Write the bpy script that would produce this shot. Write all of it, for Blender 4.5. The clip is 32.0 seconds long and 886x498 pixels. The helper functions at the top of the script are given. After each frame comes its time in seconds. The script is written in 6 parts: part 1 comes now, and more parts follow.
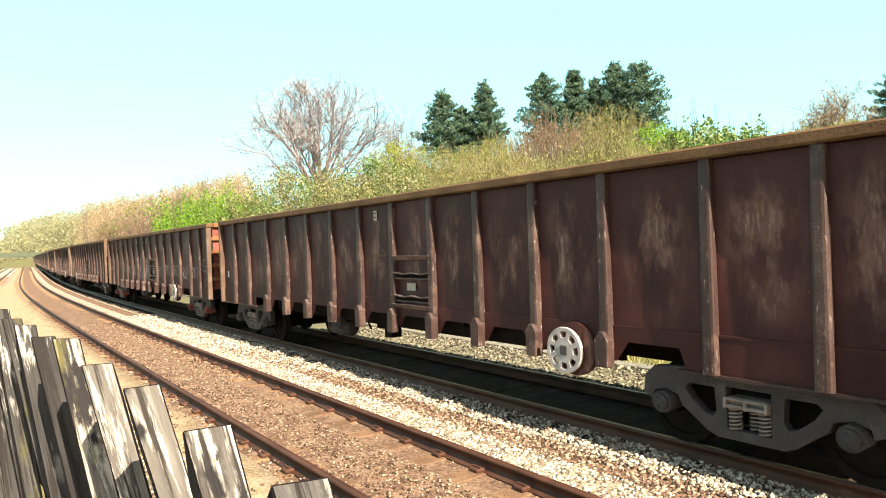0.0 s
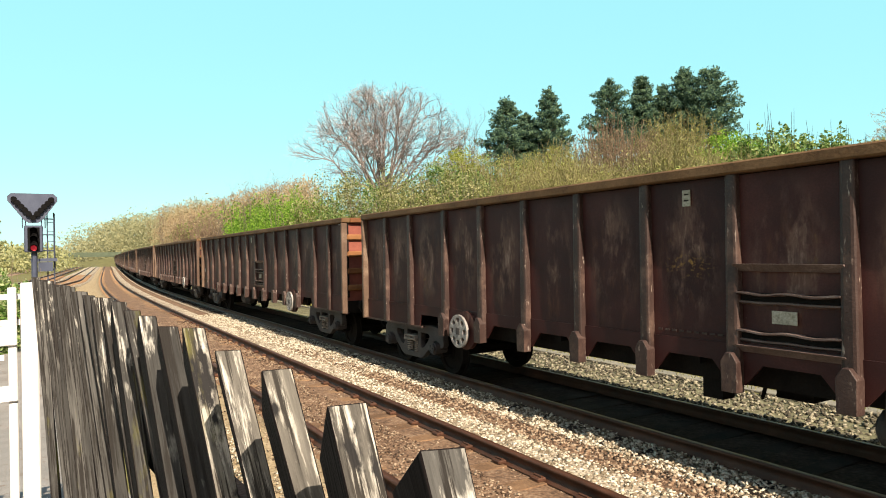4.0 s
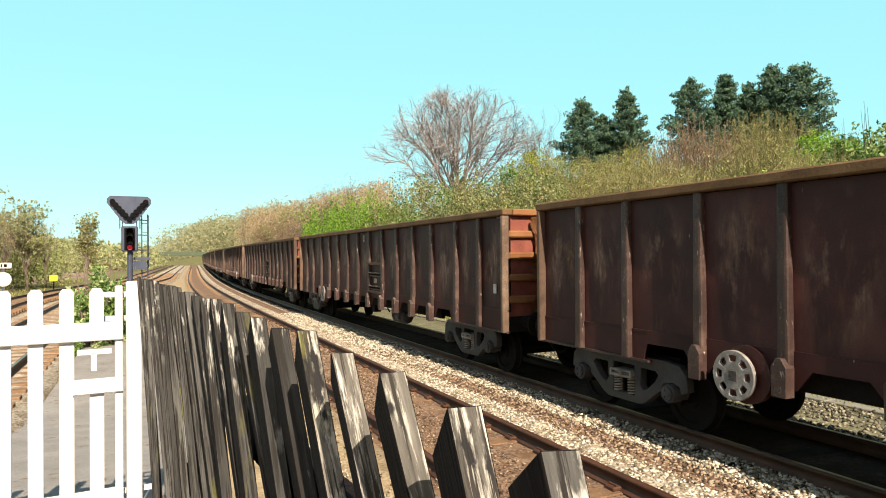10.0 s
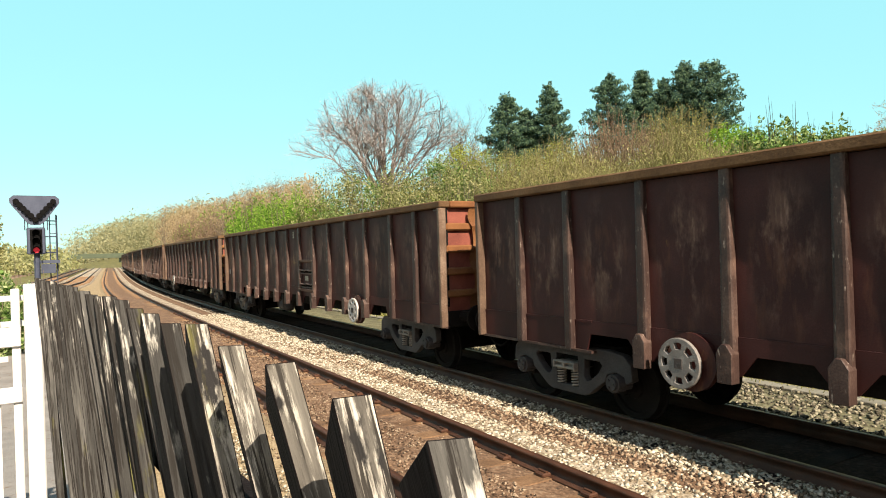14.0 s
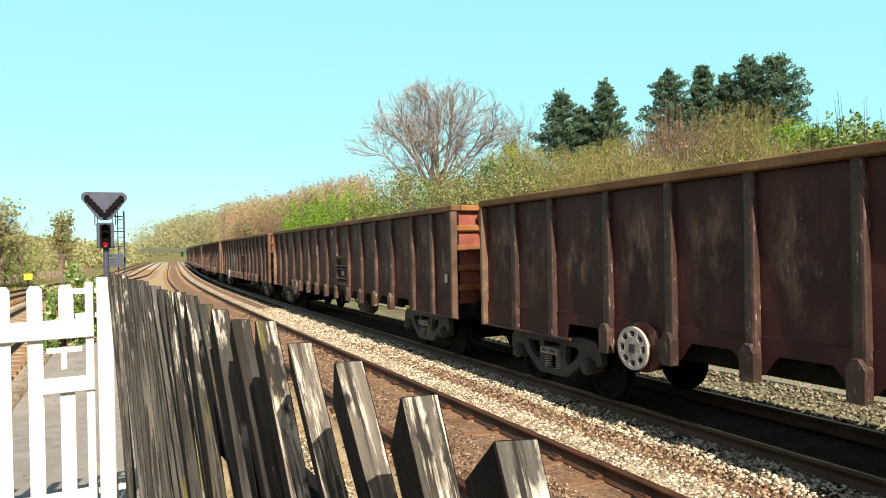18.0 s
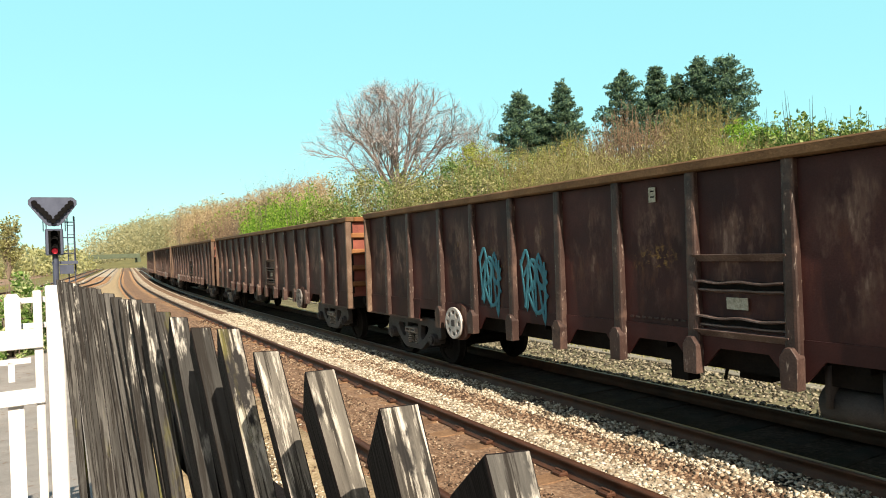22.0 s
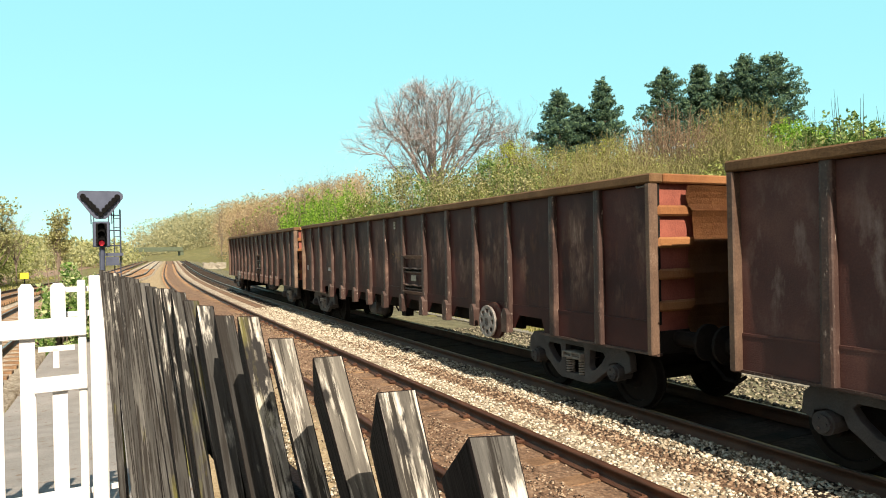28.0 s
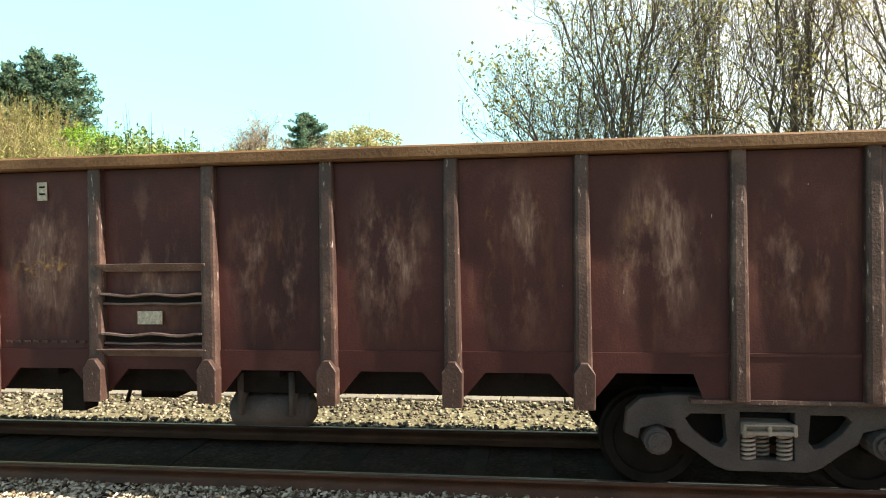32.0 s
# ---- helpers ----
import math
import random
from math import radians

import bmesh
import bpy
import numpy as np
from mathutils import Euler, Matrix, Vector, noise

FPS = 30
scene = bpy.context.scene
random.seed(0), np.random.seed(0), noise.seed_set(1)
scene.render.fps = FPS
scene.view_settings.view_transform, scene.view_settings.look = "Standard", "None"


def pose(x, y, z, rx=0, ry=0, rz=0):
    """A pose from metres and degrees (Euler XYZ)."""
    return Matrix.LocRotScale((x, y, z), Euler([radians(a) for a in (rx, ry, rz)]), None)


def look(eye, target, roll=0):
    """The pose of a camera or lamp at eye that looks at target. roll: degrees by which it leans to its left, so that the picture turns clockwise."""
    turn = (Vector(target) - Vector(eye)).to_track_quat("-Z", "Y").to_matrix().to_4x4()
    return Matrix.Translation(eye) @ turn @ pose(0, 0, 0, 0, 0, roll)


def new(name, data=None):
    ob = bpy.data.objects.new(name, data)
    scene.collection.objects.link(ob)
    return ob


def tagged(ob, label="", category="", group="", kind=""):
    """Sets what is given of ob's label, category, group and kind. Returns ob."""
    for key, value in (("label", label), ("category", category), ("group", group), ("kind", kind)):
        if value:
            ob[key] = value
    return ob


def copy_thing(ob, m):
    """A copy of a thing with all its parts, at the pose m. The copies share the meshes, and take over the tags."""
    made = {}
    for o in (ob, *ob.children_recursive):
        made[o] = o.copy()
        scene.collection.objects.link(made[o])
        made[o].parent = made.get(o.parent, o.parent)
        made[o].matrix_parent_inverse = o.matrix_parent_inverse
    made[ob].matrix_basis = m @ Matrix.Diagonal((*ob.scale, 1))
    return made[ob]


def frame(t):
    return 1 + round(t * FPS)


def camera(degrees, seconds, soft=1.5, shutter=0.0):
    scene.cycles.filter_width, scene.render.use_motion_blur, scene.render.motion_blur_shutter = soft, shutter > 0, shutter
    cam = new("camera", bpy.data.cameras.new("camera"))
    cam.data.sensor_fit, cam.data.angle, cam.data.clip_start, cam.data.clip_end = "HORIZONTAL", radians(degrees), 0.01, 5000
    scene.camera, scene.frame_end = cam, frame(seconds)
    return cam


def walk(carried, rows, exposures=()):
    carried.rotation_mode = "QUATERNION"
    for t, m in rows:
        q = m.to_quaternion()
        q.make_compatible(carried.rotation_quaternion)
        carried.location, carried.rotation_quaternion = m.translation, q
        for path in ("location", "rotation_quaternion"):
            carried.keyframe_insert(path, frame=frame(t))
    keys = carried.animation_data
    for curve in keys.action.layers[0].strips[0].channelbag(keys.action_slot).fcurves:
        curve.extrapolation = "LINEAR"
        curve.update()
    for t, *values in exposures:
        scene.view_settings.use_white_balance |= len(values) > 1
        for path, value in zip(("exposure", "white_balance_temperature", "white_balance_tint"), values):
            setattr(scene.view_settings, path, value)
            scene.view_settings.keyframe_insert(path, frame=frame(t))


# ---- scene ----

# ---- camera: a hand-held phone beside the fence, panning with the train ----
cam = camera(67.85, 32.0, 1.0)
EYE = 2.222
# seconds, x, y, dz, yaw, pitch, roll
ROWS = [
    (0.0, 0.038, 0.056, 0.001, 1.15, -0.48, 2.13),
    (0.5, 0.022, 0.028, 0.001, 3.2, -0.46, 1.87),
    (1.0, 0.010, 0.010, 0.000, 5.05, -0.33, 1.39),
    (1.5, 0.008, 0.009, -0.000, 6.61, -0.06, 1.15),
    (2.0, 0.007, 0.007, -0.000, 7.95, 0.29, 0.95),
    (2.5, 0.006, 0.007, -0.000, 8.11, 0.49, 1.03),
    (4.5, 0.003, 0.007, -0.001, 6.16, 0.20, 1.10),
    (5.0, 0.002, 0.000, 0.002, 6.97, 0.22, 1.23),
    (5.5, 0.002, -0.000, 0.002, 7.36, 0.32, 1.03),
    (6.0, -0.002, -0.004, 0.002, 7.57, 0.47, 0.70),
    (6.5, -0.007, -0.011, 0.005, 7.84, 0.47, 0.38),
    (7.0, -0.013, -0.023, 0.006, 8.88, 0.37, 0.26),
    (7.5, -0.017, -0.035, 0.009, 10.26, 0.17, 0.17),
    (8.0, -0.023, -0.040, 0.010, 11.34, 0.07, 0.21),
    (8.5, -0.026, -0.044, 0.011, 12.08, 0.16, 0.25),
    (9.0, -0.025, -0.043, 0.011, 12.60, 0.33, 0.33),
    (9.5, -0.022, -0.039, 0.011, 12.92, 0.44, 0.43),
    (10.0, -0.018, -0.040, 0.010, 12.76, 0.57, 0.47),
    (10.5, -0.016, -0.034, 0.008, 12.15, 0.71, 0.33),
    (11.0, -0.013, -0.023, 0.007, 11.12, 0.75, 0.35),
    (11.5, -0.010, -0.017, 0.005, 10.04, 0.70, 0.57),
    (12.0, -0.004, -0.012, 0.002, 8.87, 0.62, 1.00),
    (12.5, 0.003, 0.005, -0.001, 7.67, 0.52, 1.37),
    (13.0, 0.005, 0.007, -0.003, 6.37, 0.36, 1.59),
    (13.5, 0.002, 0.007, -0.003, 5.81, 0.18, 1.81),
    (14.0, 0.002, 0.012, -0.006, 6.64, 0.02, 1.79),
    (14.5, 0.004, 0.014, -0.006, 7.49, -0.20, 2.07),
    (15.0, 0.002, 0.008, -0.006, 8.22, -0.34, 1.99),
    (15.5, 0.000, 0.016, -0.006, 8.88, -0.51, 1.84),
    (17.5, -0.007, -0.003, -0.002, 10.87, -0.23, 1.19),
    (18.0, -0.005, -0.005, -0.000, 11.15, -0.07, 1.22),
    (18.5, -0.002, 0.003, -0.002, 11.24, 0.13, 1.17),
    (19.0, 0.000, 0.004, -0.003, 11.07, 0.32, 1.21),
    (19.5, 0.001, 0.003, -0.003, 10.83, 0.47, 1.18),
    (20.0, 0.004, 0.009, -0.006, 10.45, 0.53, 1.34),
    (20.5, 0.005, 0.011, -0.007, 10.05, 0.51, 1.46),
    (21.0, 0.009, 0.016, -0.008, 9.56, 0.46, 1.42),
    (21.5, 0.001, 0.029, -0.008, 8.89, 0.24, 1.69),
    (22.0, -0.021, 0.018, -0.000, 7.77, -0.08, 2.14),
    (22.5, -0.012, 0.024, 0.002, 7.06, -0.49, 2.16),
    (23.0, -0.006, 0.021, 0.001, 8.10, -0.56, 2.09),
    (23.5, -0.005, 0.012, 0.004, 9.65, -0.47, 1.92),
    (24.0, -0.008, 0.006, 0.002, 10.56, -0.22, 1.69),
    (24.5, -0.007, 0.004, 0.001, 11.23, -0.07, 1.27),
    (25.0, -0.002, 0.016, -0.003, 11.73, -0.17, 1.25),
    (25.5, 0.002, 0.016, -0.005, 11.87, -0.29, 1.23),
    (27.5, 0.001, 0.006, -0.003, 11.13, -0.40, 0.89),
    (28.0, 0.005, 0.012, -0.006, 10.93, -0.16, 1.23),
    (28.5, 0.007, 0.020, -0.006, 10.70, 0.13, 1.54),
    (29.0, 0.006, 0.017, -0.006, 10.42, 0.41, 1.42),
    (29.5, 0.009, 0.024, -0.008, 9.97, 0.44, 1.25),
    (30.0, 0.028, 0.051, -0.016, 7.93, 0.42, 1.36),
    (30.5, 0.037, 0.085, -0.016, 4.15, 0.08, 0.78),
    (31.0, 0.027, 0.172, -0.022, -6.68, -0.27, 1.30),
    (31.5, 0.103, 0.111, 0.000, -24.69, -0.54, 0.91),
    (32.0, 0.097, 0.092, 0.000, -45.36, -0.71, 0.84),
]
walk(cam, [(t, pose(x, y, EYE + z, 90 + pitch, roll, yaw)) for t, x, y, z, yaw, pitch, roll in ROWS],
     ((0.0, 1.98, 7850, 14), (1.0, 1.78, 7800, 13), (2.0, 1.48, 7750, 12), (3.5, 1.3, 7800, 13), (5.0, 1.26, 7800, 13), (30.5, 1.26, 7750, 12), (31.0, 1.28, 7700, 12), (31.5, 1.5, 7800, 13), (32.0, 2.02, 7850, 15)))

# ---- world, sun, exposure ----
SUN = Vector((0.654, -1.068, 1.0)).normalized()
world = bpy.data.worlds.new("sky")
scene.world = world
world.use_nodes = True
wn = world.node_tree.nodes
sky = wn.new("ShaderNodeTexSky")
sky.sky_type, sky.sun_disc = "NISHITA", False
sky.sun_elevation = math.asin(SUN.z)
sky.sun_rotation = math.atan2(SUN.x, SUN.y)
sky.air_density, sky.dust_density, sky.ozone_density = 1.0, 0.3, 0.6
wn["Background"].inputs["Strength"].default_value = 0.086
tint = wn.new("ShaderNodeMix")
tint.data_type, tint.blend_type = "RGBA", "MULTIPLY"
tint.inputs[0].default_value = 1.0
tint.inputs[7].default_value = (0.92, 1.0, 0.96, 1)
world.node_tree.links.new(sky.outputs[0], tint.inputs[6])
# haze that brightens the lower sky, milky towards the sun, and thins out towards the zenith
haze = wn.new("ShaderNodeMix")
haze.data_type = "RGBA"
up = wn.new("ShaderNodeTexCoord")
split = wn.new("ShaderNodeSeparateXYZ")
thin = wn.new("ShaderNodeMapRange")
thin.interpolation_type = "SMOOTHSTEP"
thin.inputs[1].default_value, thin.inputs[2].default_value = 0.37, 0.62
thin.inputs[3].default_value, thin.inputs[4].default_value = 0.78, 0.1
world.node_tree.links.new(up.outputs["Generated"], split.inputs[0])
world.node_tree.links.new(split.outputs[2], thin.inputs[0])
world.node_tree.links.new(thin.outputs[0], haze.inputs[0])
glare = wn.new("ShaderNodeVectorMath")
glare.operation = "DOT_PRODUCT"
glare.inputs[1].default_value = SUN
near_sun = wn.new("ShaderNodeMapRange")
near_sun.interpolation_type = "SMOOTHSTEP"
near_sun.inputs[1].default_value, near_sun.inputs[2].default_value = -0.2, 0.6
milky = wn.new("ShaderNodeMix")
milky.data_type = "RGBA"
milky.inputs[6].default_value, milky.inputs[7].default_value = (1.6, 4.95, 6.0, 1), (4.9, 4.8, 4.6, 1)
world.node_tree.links.new(up.outputs["Generated"], glare.inputs[0])
world.node_tree.links.new(glare.outputs["Value"], near_sun.inputs[0])
world.node_tree.links.new(near_sun.outputs[0], milky.inputs[0])
world.node_tree.links.new(milky.outputs[2], haze.inputs[7])
world.node_tree.links.new(tint.outputs[2], haze.inputs[6])
world.node_tree.links.new(haze.outputs[2], wn["Background"].inputs["Color"])
lamp = bpy.data.lights.new("sun", "SUN")
lamp.energy, lamp.angle, lamp.color = 5.0, radians(0.5), (1.0, 0.93, 0.83)
sun = new("sun", lamp)
sun.matrix_basis = look((0, 0, 60), Vector((0, 0, 60)) - SUN)

# ---- materials ----
# every base colour is scaled down by this, which deepens shade against the sky
TONE = 0.6


def material(name, stops, scale=6.0, rough=0.8, metal=0.0, bump=0.3, bump_scale=40.0, fine=0.35, detail=6.0, per_object=0.0, coords="Object", spec=0.3, stretch=(1, 1, 1)):
    """Colour from two scales of noise over a ramp of (position, colour), with fine relief and, if asked, a tone of its own for each object."""
    m = bpy.data.materials.new(name)
    m.use_nodes = True
    t = m.node_tree
    n, l = t.nodes, t.links
    b = n["Principled BSDF"]
    tc = n.new("ShaderNodeTexCoord")
    info = n.new("ShaderNodeObjectInfo")
    off = n.new("ShaderNodeVectorMath")
    off.operation = "MULTIPLY_ADD"
    off.inputs[1].default_value = stretch
    comb = n.new("ShaderNodeCombineXYZ")
    mul = n.new("ShaderNodeMath")
    mul.operation = "MULTIPLY"
    mul.inputs[1].default_value = 37.0
    l.new(info.outputs["Random"], mul.inputs[0])
    for i in range(3):
        l.new(mul.outputs[0], comb.inputs[i])
    l.new(tc.outputs[coords], off.inputs[0])
    l.new(comb.outputs[0], off.inputs[2])
    big = n.new("ShaderNodeTexNoise")
    big.inputs["Scale"].default_value, big.inputs["Detail"].default_value = scale, detail
    small = n.new("ShaderNodeTexNoise")
    small.inputs["Scale"].default_value, small.inputs["Detail"].default_value = bump_scale, 4.0
    l.new(off.outputs[0], big.inputs["Vector"])
    l.new(off.outputs[0], small.inputs["Vector"])
    mix = n.new("ShaderNodeMix")
    mix.data_type = "FLOAT"
    mix.inputs[0].default_value = fine
    l.new(big.outputs["Fac"], mix.inputs[2])
    l.new(small.outputs["Fac"], mix.inputs[3])
    value = mix.outputs[0]
    if per_object:
        add = n.new("ShaderNodeMath")
        add.operation = "MULTIPLY_ADD"
        add.inputs[1].default_value, add.inputs[2].default_value = per_object, -per_object / 2
        l.new(info.outputs["Random"], add.inputs[0])
        both = n.new("ShaderNodeMath")
        both.operation = "ADD"
        l.new(add.outputs[0], both.inputs[0])
        l.new(value, both.inputs[1])
        value = both.outputs[0]
    ramp = n.new("ShaderNodeValToRGB")
    e = ramp.color_ramp.elements
    while len(e) < len(stops):
        e.new(0.5)
    for k, (p, c) in enumerate(stops):
        e[k].position, e[k].color = p, (*[q * TONE for q in c], 1)
    l.new(value, ramp.inputs[0])
    l.new(ramp.outputs[0], b.inputs["Base Color"])
    b.inputs["Roughness"].default_value, b.inputs["Metallic"].default_value = rough, metal
    b.inputs["Specular IOR Level"].default_value = spec
    if bump:
        bp = n.new("ShaderNodeBump")
        bp.inputs["Strength"].default_value, bp.inputs["Distance"].default_value = bump, 0.02
        l.new(small.outputs["Fac"], bp.inputs["Height"])
        l.new(bp.outputs[0], b.inputs["Normal"])
    return m


def overlay(m, colour, make_mask):
    """Mixes a second colour over a material's base colour, where the mask that make_mask(nodes, links) gives says so."""
    t = m.node_tree
    n, l = t.nodes, t.links
    b = n["Principled BSDF"]
    old = b.inputs["Base Color"].links[0].from_socket
    mx = n.new("ShaderNodeMix")
    mx.data_type = "RGBA"
    l.new(make_mask(n, l), mx.inputs[0])
    l.new(old, mx.inputs[6])
    mx.inputs[7].default_value = (*[q * TONE for q in colour], 1)
    l.new(mx.outputs[2], b.inputs["Base Color"])
    return m


def noise_mask(lo, hi, scale, stretch=(1, 1, 1), seed=0.0, per=True):
    def build(n, l):
        tc = n.new("ShaderNodeTexCoord")
        mp = n.new("ShaderNodeMapping")
        mp.inputs["Scale"].default_value = stretch
        l.new(tc.outputs["Object"], mp.inputs[0])
        nz = n.new("ShaderNodeTexNoise")
        nz.noise_dimensions = "4D"
        nz.inputs["Scale"].default_value, nz.inputs["Detail"].default_value = scale, 7.0
        nz.inputs["Roughness"].default_value = 0.65
        l.new(mp.outputs[0], nz.inputs["Vector"])
        if per:
            info = n.new("ShaderNodeObjectInfo")
            mu = n.new("ShaderNodeMath")
            mu.operation = "MULTIPLY_ADD"
            mu.inputs[1].default_value, mu.inputs[2].default_value = 61.0, seed
            l.new(info.outputs["Random"], mu.inputs[0])
            l.new(mu.outputs[0], nz.inputs["W"])
        else:
            nz.inputs["W"].default_value = seed
        mr = n.new("ShaderNodeMapRange")
        mr.inputs[1].default_value, mr.inputs[2].default_value = lo, hi
        l.new(nz.outputs["Fac"], mr.inputs[0])
        return mr.outputs[0]
    return build


def times_mask(a, b):
    def build(n, l):
        m = n.new("ShaderNodeMath")
        m.operation = "MULTIPLY"
        l.new(a(n, l), m.inputs[0])
        l.new(b(n, l), m.inputs[1])
        return m.outputs[0]
    return build


def middle_mask(sx, sz, z0=0.0):
    """1 in the middle of a panel, falling to 0 towards its edges."""
    def build(n, l):
        tc = n.new("ShaderNodeTexCoord")
        mp = n.new("ShaderNodeMapping")
        mp.inputs["Scale"].default_value, mp.inputs["Location"].default_value = (1 / sx, 0, 1 / sz), (0, 0, -z0 / sz)
        l.new(tc.outputs["Object"], mp.inputs[0])
        le = n.new("ShaderNodeVectorMath")
        le.operation = "LENGTH"
        l.new(mp.outputs[0], le.inputs[0])
        mr = n.new("ShaderNodeMapRange")
        mr.inputs[1].default_value, mr.inputs[2].default_value = 1.0, 0.35
        l.new(le.outputs["Value"], mr.inputs[0])
        return mr.outputs[0]
    return build


PANEL = material("weathered_brown_panel", [(0.3, (0.034, 0.0088, 0.009)), (0.55, (0.068, 0.019, 0.0175)), (0.78, (0.13, 0.042, 0.036))], 1.6, 0.55, 0.0, 0.1, 60, 0.25, per_object=0.14, spec=0.22)
# rain-washed rust, rubbed patches in the bulge of the plate and a few bare scratches
overlay(PANEL, (0.16, 0.062, 0.034), times_mask(noise_mask(0.52, 0.75, 4.0, (2.0, 1, 0.5), 11.0), middle_mask(0.62, 1.05, -0.15)))
overlay(PANEL, (0.2, 0.105, 0.08), times_mask(times_mask(middle_mask(0.46, 0.85), noise_mask(0.48, 0.56, 1.5, (1.9, 1, 0.8), 3.0)), noise_mask(0.25, 0.6, 5.0, (1.8, 1, 0.6), 5.0)))
overlay(PANEL, (0.42, 0.27, 0.21), times_mask(times_mask(middle_mask(0.4, 0.72), noise_mask(0.53, 0.6, 1.5, (1.9, 1, 0.8), 3.0)), noise_mask(0.47, 0.66, 9.0, (2.6, 1, 0.5), 9.0)))
overlay(PANEL, (0.4, 0.22, 0.05), times_mask(times_mask(middle_mask(0.42, 0.7), noise_mask(0.6, 0.68, 1.2, (1.5, 1, 0.9), 43.0)), noise_mask(0.48, 0.62, 11.0, (2.0, 1, 0.9), 45.0)))
overlay(PANEL, (0.6, 0.5, 0.44), noise_mask(0.7, 0.745, 8.0, (2.4, 1, 0.6), 17.0))
PANEL_MARKED = PANEL.copy()
PANEL_MARKED.name = "brown_panel_with_worn_yellow_mark"
overlay(PANEL_MARKED, (0.5, 0.27, 0.07), times_mask(middle_mask(0.36, 0.17, -0.06), noise_mask(0.52, 0.66, 15.0, (1.0, 1, 1.3), 51.0)))
RIB = material("scuffed_brown_rib", [(0.3, (0.034, 0.018, 0.016)), (0.55, (0.068, 0.039, 0.034)), (0.78, (0.14, 0.092, 0.078))], 3.0, 0.5, 0.0, 0.2, 45, 0.4, per_object=0.16, spec=0.3)
overlay(RIB, (0.2, 0.125, 0.1), noise_mask(0.54, 0.72, 2.2, (1, 1, 0.9), 4.0))
overlay(RIB, (0.5, 0.42, 0.37), noise_mask(0.6, 0.7, 14.0, (2, 2, 0.5), 7.0))
POSTWORN = material("worn_tan_corner_post", [(0.3, (0.07, 0.04, 0.03)), (0.55, (0.16, 0.1, 0.07)), (0.78, (0.34, 0.25, 0.19))], 3.0, 0.6, 0.0, 0.2, 45, 0.4, per_object=0.16)
COAMING = material("rust_dusted_top_rail", [(0.3, (0.08, 0.04, 0.017)), (0.5, (0.155, 0.083, 0.036)), (0.75, (0.26, 0.155, 0.08))], 2.2, 0.75, 0.0, 0.3, 40, 0.35)
ENDPLATE = material("orange_rust_end", [(0.3, (0.16, 0.057, 0.02)), (0.5, (0.27, 0.11, 0.04)), (0.75, (0.38, 0.18, 0.075))], 2.0, 0.75, 0.0, 0.35, 50, 0.3, per_object=0.2)
ENDRED = material("red_brown_end_panel", [(0.3, (0.16, 0.04, 0.03)), (0.6, (0.34, 0.10, 0.07)), (0.8, (0.4, 0.17, 0.1))], 3.0, 0.7, 0.0, 0.3, 50)
# oily black parts, base darkened further to stand for shade beneath the wagons
UNDER = material("oily_black_shaded_parts", [(0.3, (0.009, 0.0085, 0.008)), (0.7, (0.024, 0.02, 0.018))], 4.0, 0.8, 0.0, 0.3, 40, spec=0.05)
CAST = material("dusty_cast_bogie", [(0.3, (0.04, 0.035, 0.035)), (0.6, (0.085, 0.075, 0.074)), (0.8, (0.17, 0.15, 0.14))], 4.0, 0.75, 0.0, 0.35, 60, 0.4, per_object=0.1)
SPRING = material("pale_dusty_spring", [(0.3, (0.2, 0.17, 0.15)), (0.7, (0.5, 0.44, 0.38))], 6.0, 0.6, 0.2, 0.2, 60)
STEEL = material("worn_grey_steel", [(0.3, (0.085, 0.075, 0.07)), (0.7, (0.22, 0.2, 0.185))], 5.0, 0.5, 0.3, 0.15, 60, per_object=0.3)
BRAKEPAINT = material("chipped_pale_wheel_paint", [(0.25, (0.13, 0.12, 0.115)), (0.5, (0.26, 0.245, 0.235)), (0.75, (0.56, 0.54, 0.52))], 9.0, 0.5, 0.0, 0.15, 60, per_object=0.7)
PANEL_RED = material("faded_red_panel", [(0.3, (0.055, 0.02, 0.018)), (0.55, (0.11, 0.042, 0.036)), (0.78, (0.2, 0.095, 0.075))], 1.6, 0.62, 0.0, 0.25, 60, 0.25, per_object=0.14)
overlay(PANEL_RED, (0.34, 0.25, 0.22), times_mask(middle_mask(0.5, 0.9), noise_mask(0.5, 0.7, 3.0, (1.6, 1, 0.6), 3.0)))
BLUETAG = material("teal_spray_paint", [(0.3, (0.03, 0.17, 0.24)), (0.7, (0.06, 0.3, 0.38))], 9.0, 0.6, 0.0, 0.1, 50)
CHALK = material("thin_white_spray", [(0.3, (0.2, 0.17, 0.17)), (0.6, (0.5, 0.46, 0.46))], 14.0, 0.7, 0.0, 0.1, 60)
STEPWORN = material("worn_pale_step", [(0.3, (0.08, 0.052, 0.048)), (0.55, (0.18, 0.13, 0.12)), (0.78, (0.42, 0.35, 0.33))], 5.0, 0.5, 0.0, 0.2, 45, 0.4)
WHITEPAINT = material("chalky_white_paint", [(0.3, (0.55, 0.53, 0.5)), (0.6, (0.78, 0.77, 0.75))], 9.0, 0.6, 0.0, 0.1, 50)
PLATE = material("yellowed_label_plate", [(0.3, (0.3, 0.27, 0.2)), (0.7, (0.7, 0.66, 0.55))], 30.0, 0.5, 0.0, 0.1, 60)
RAILTOP = material("brown_rail", [(0.3, (0.06, 0.026, 0.016)), (0.6, (0.13, 0.055, 0.032)), (0.8, (0.2, 0.09, 0.05))], 3.0, 0.6, 0.2, 0.25, 60)
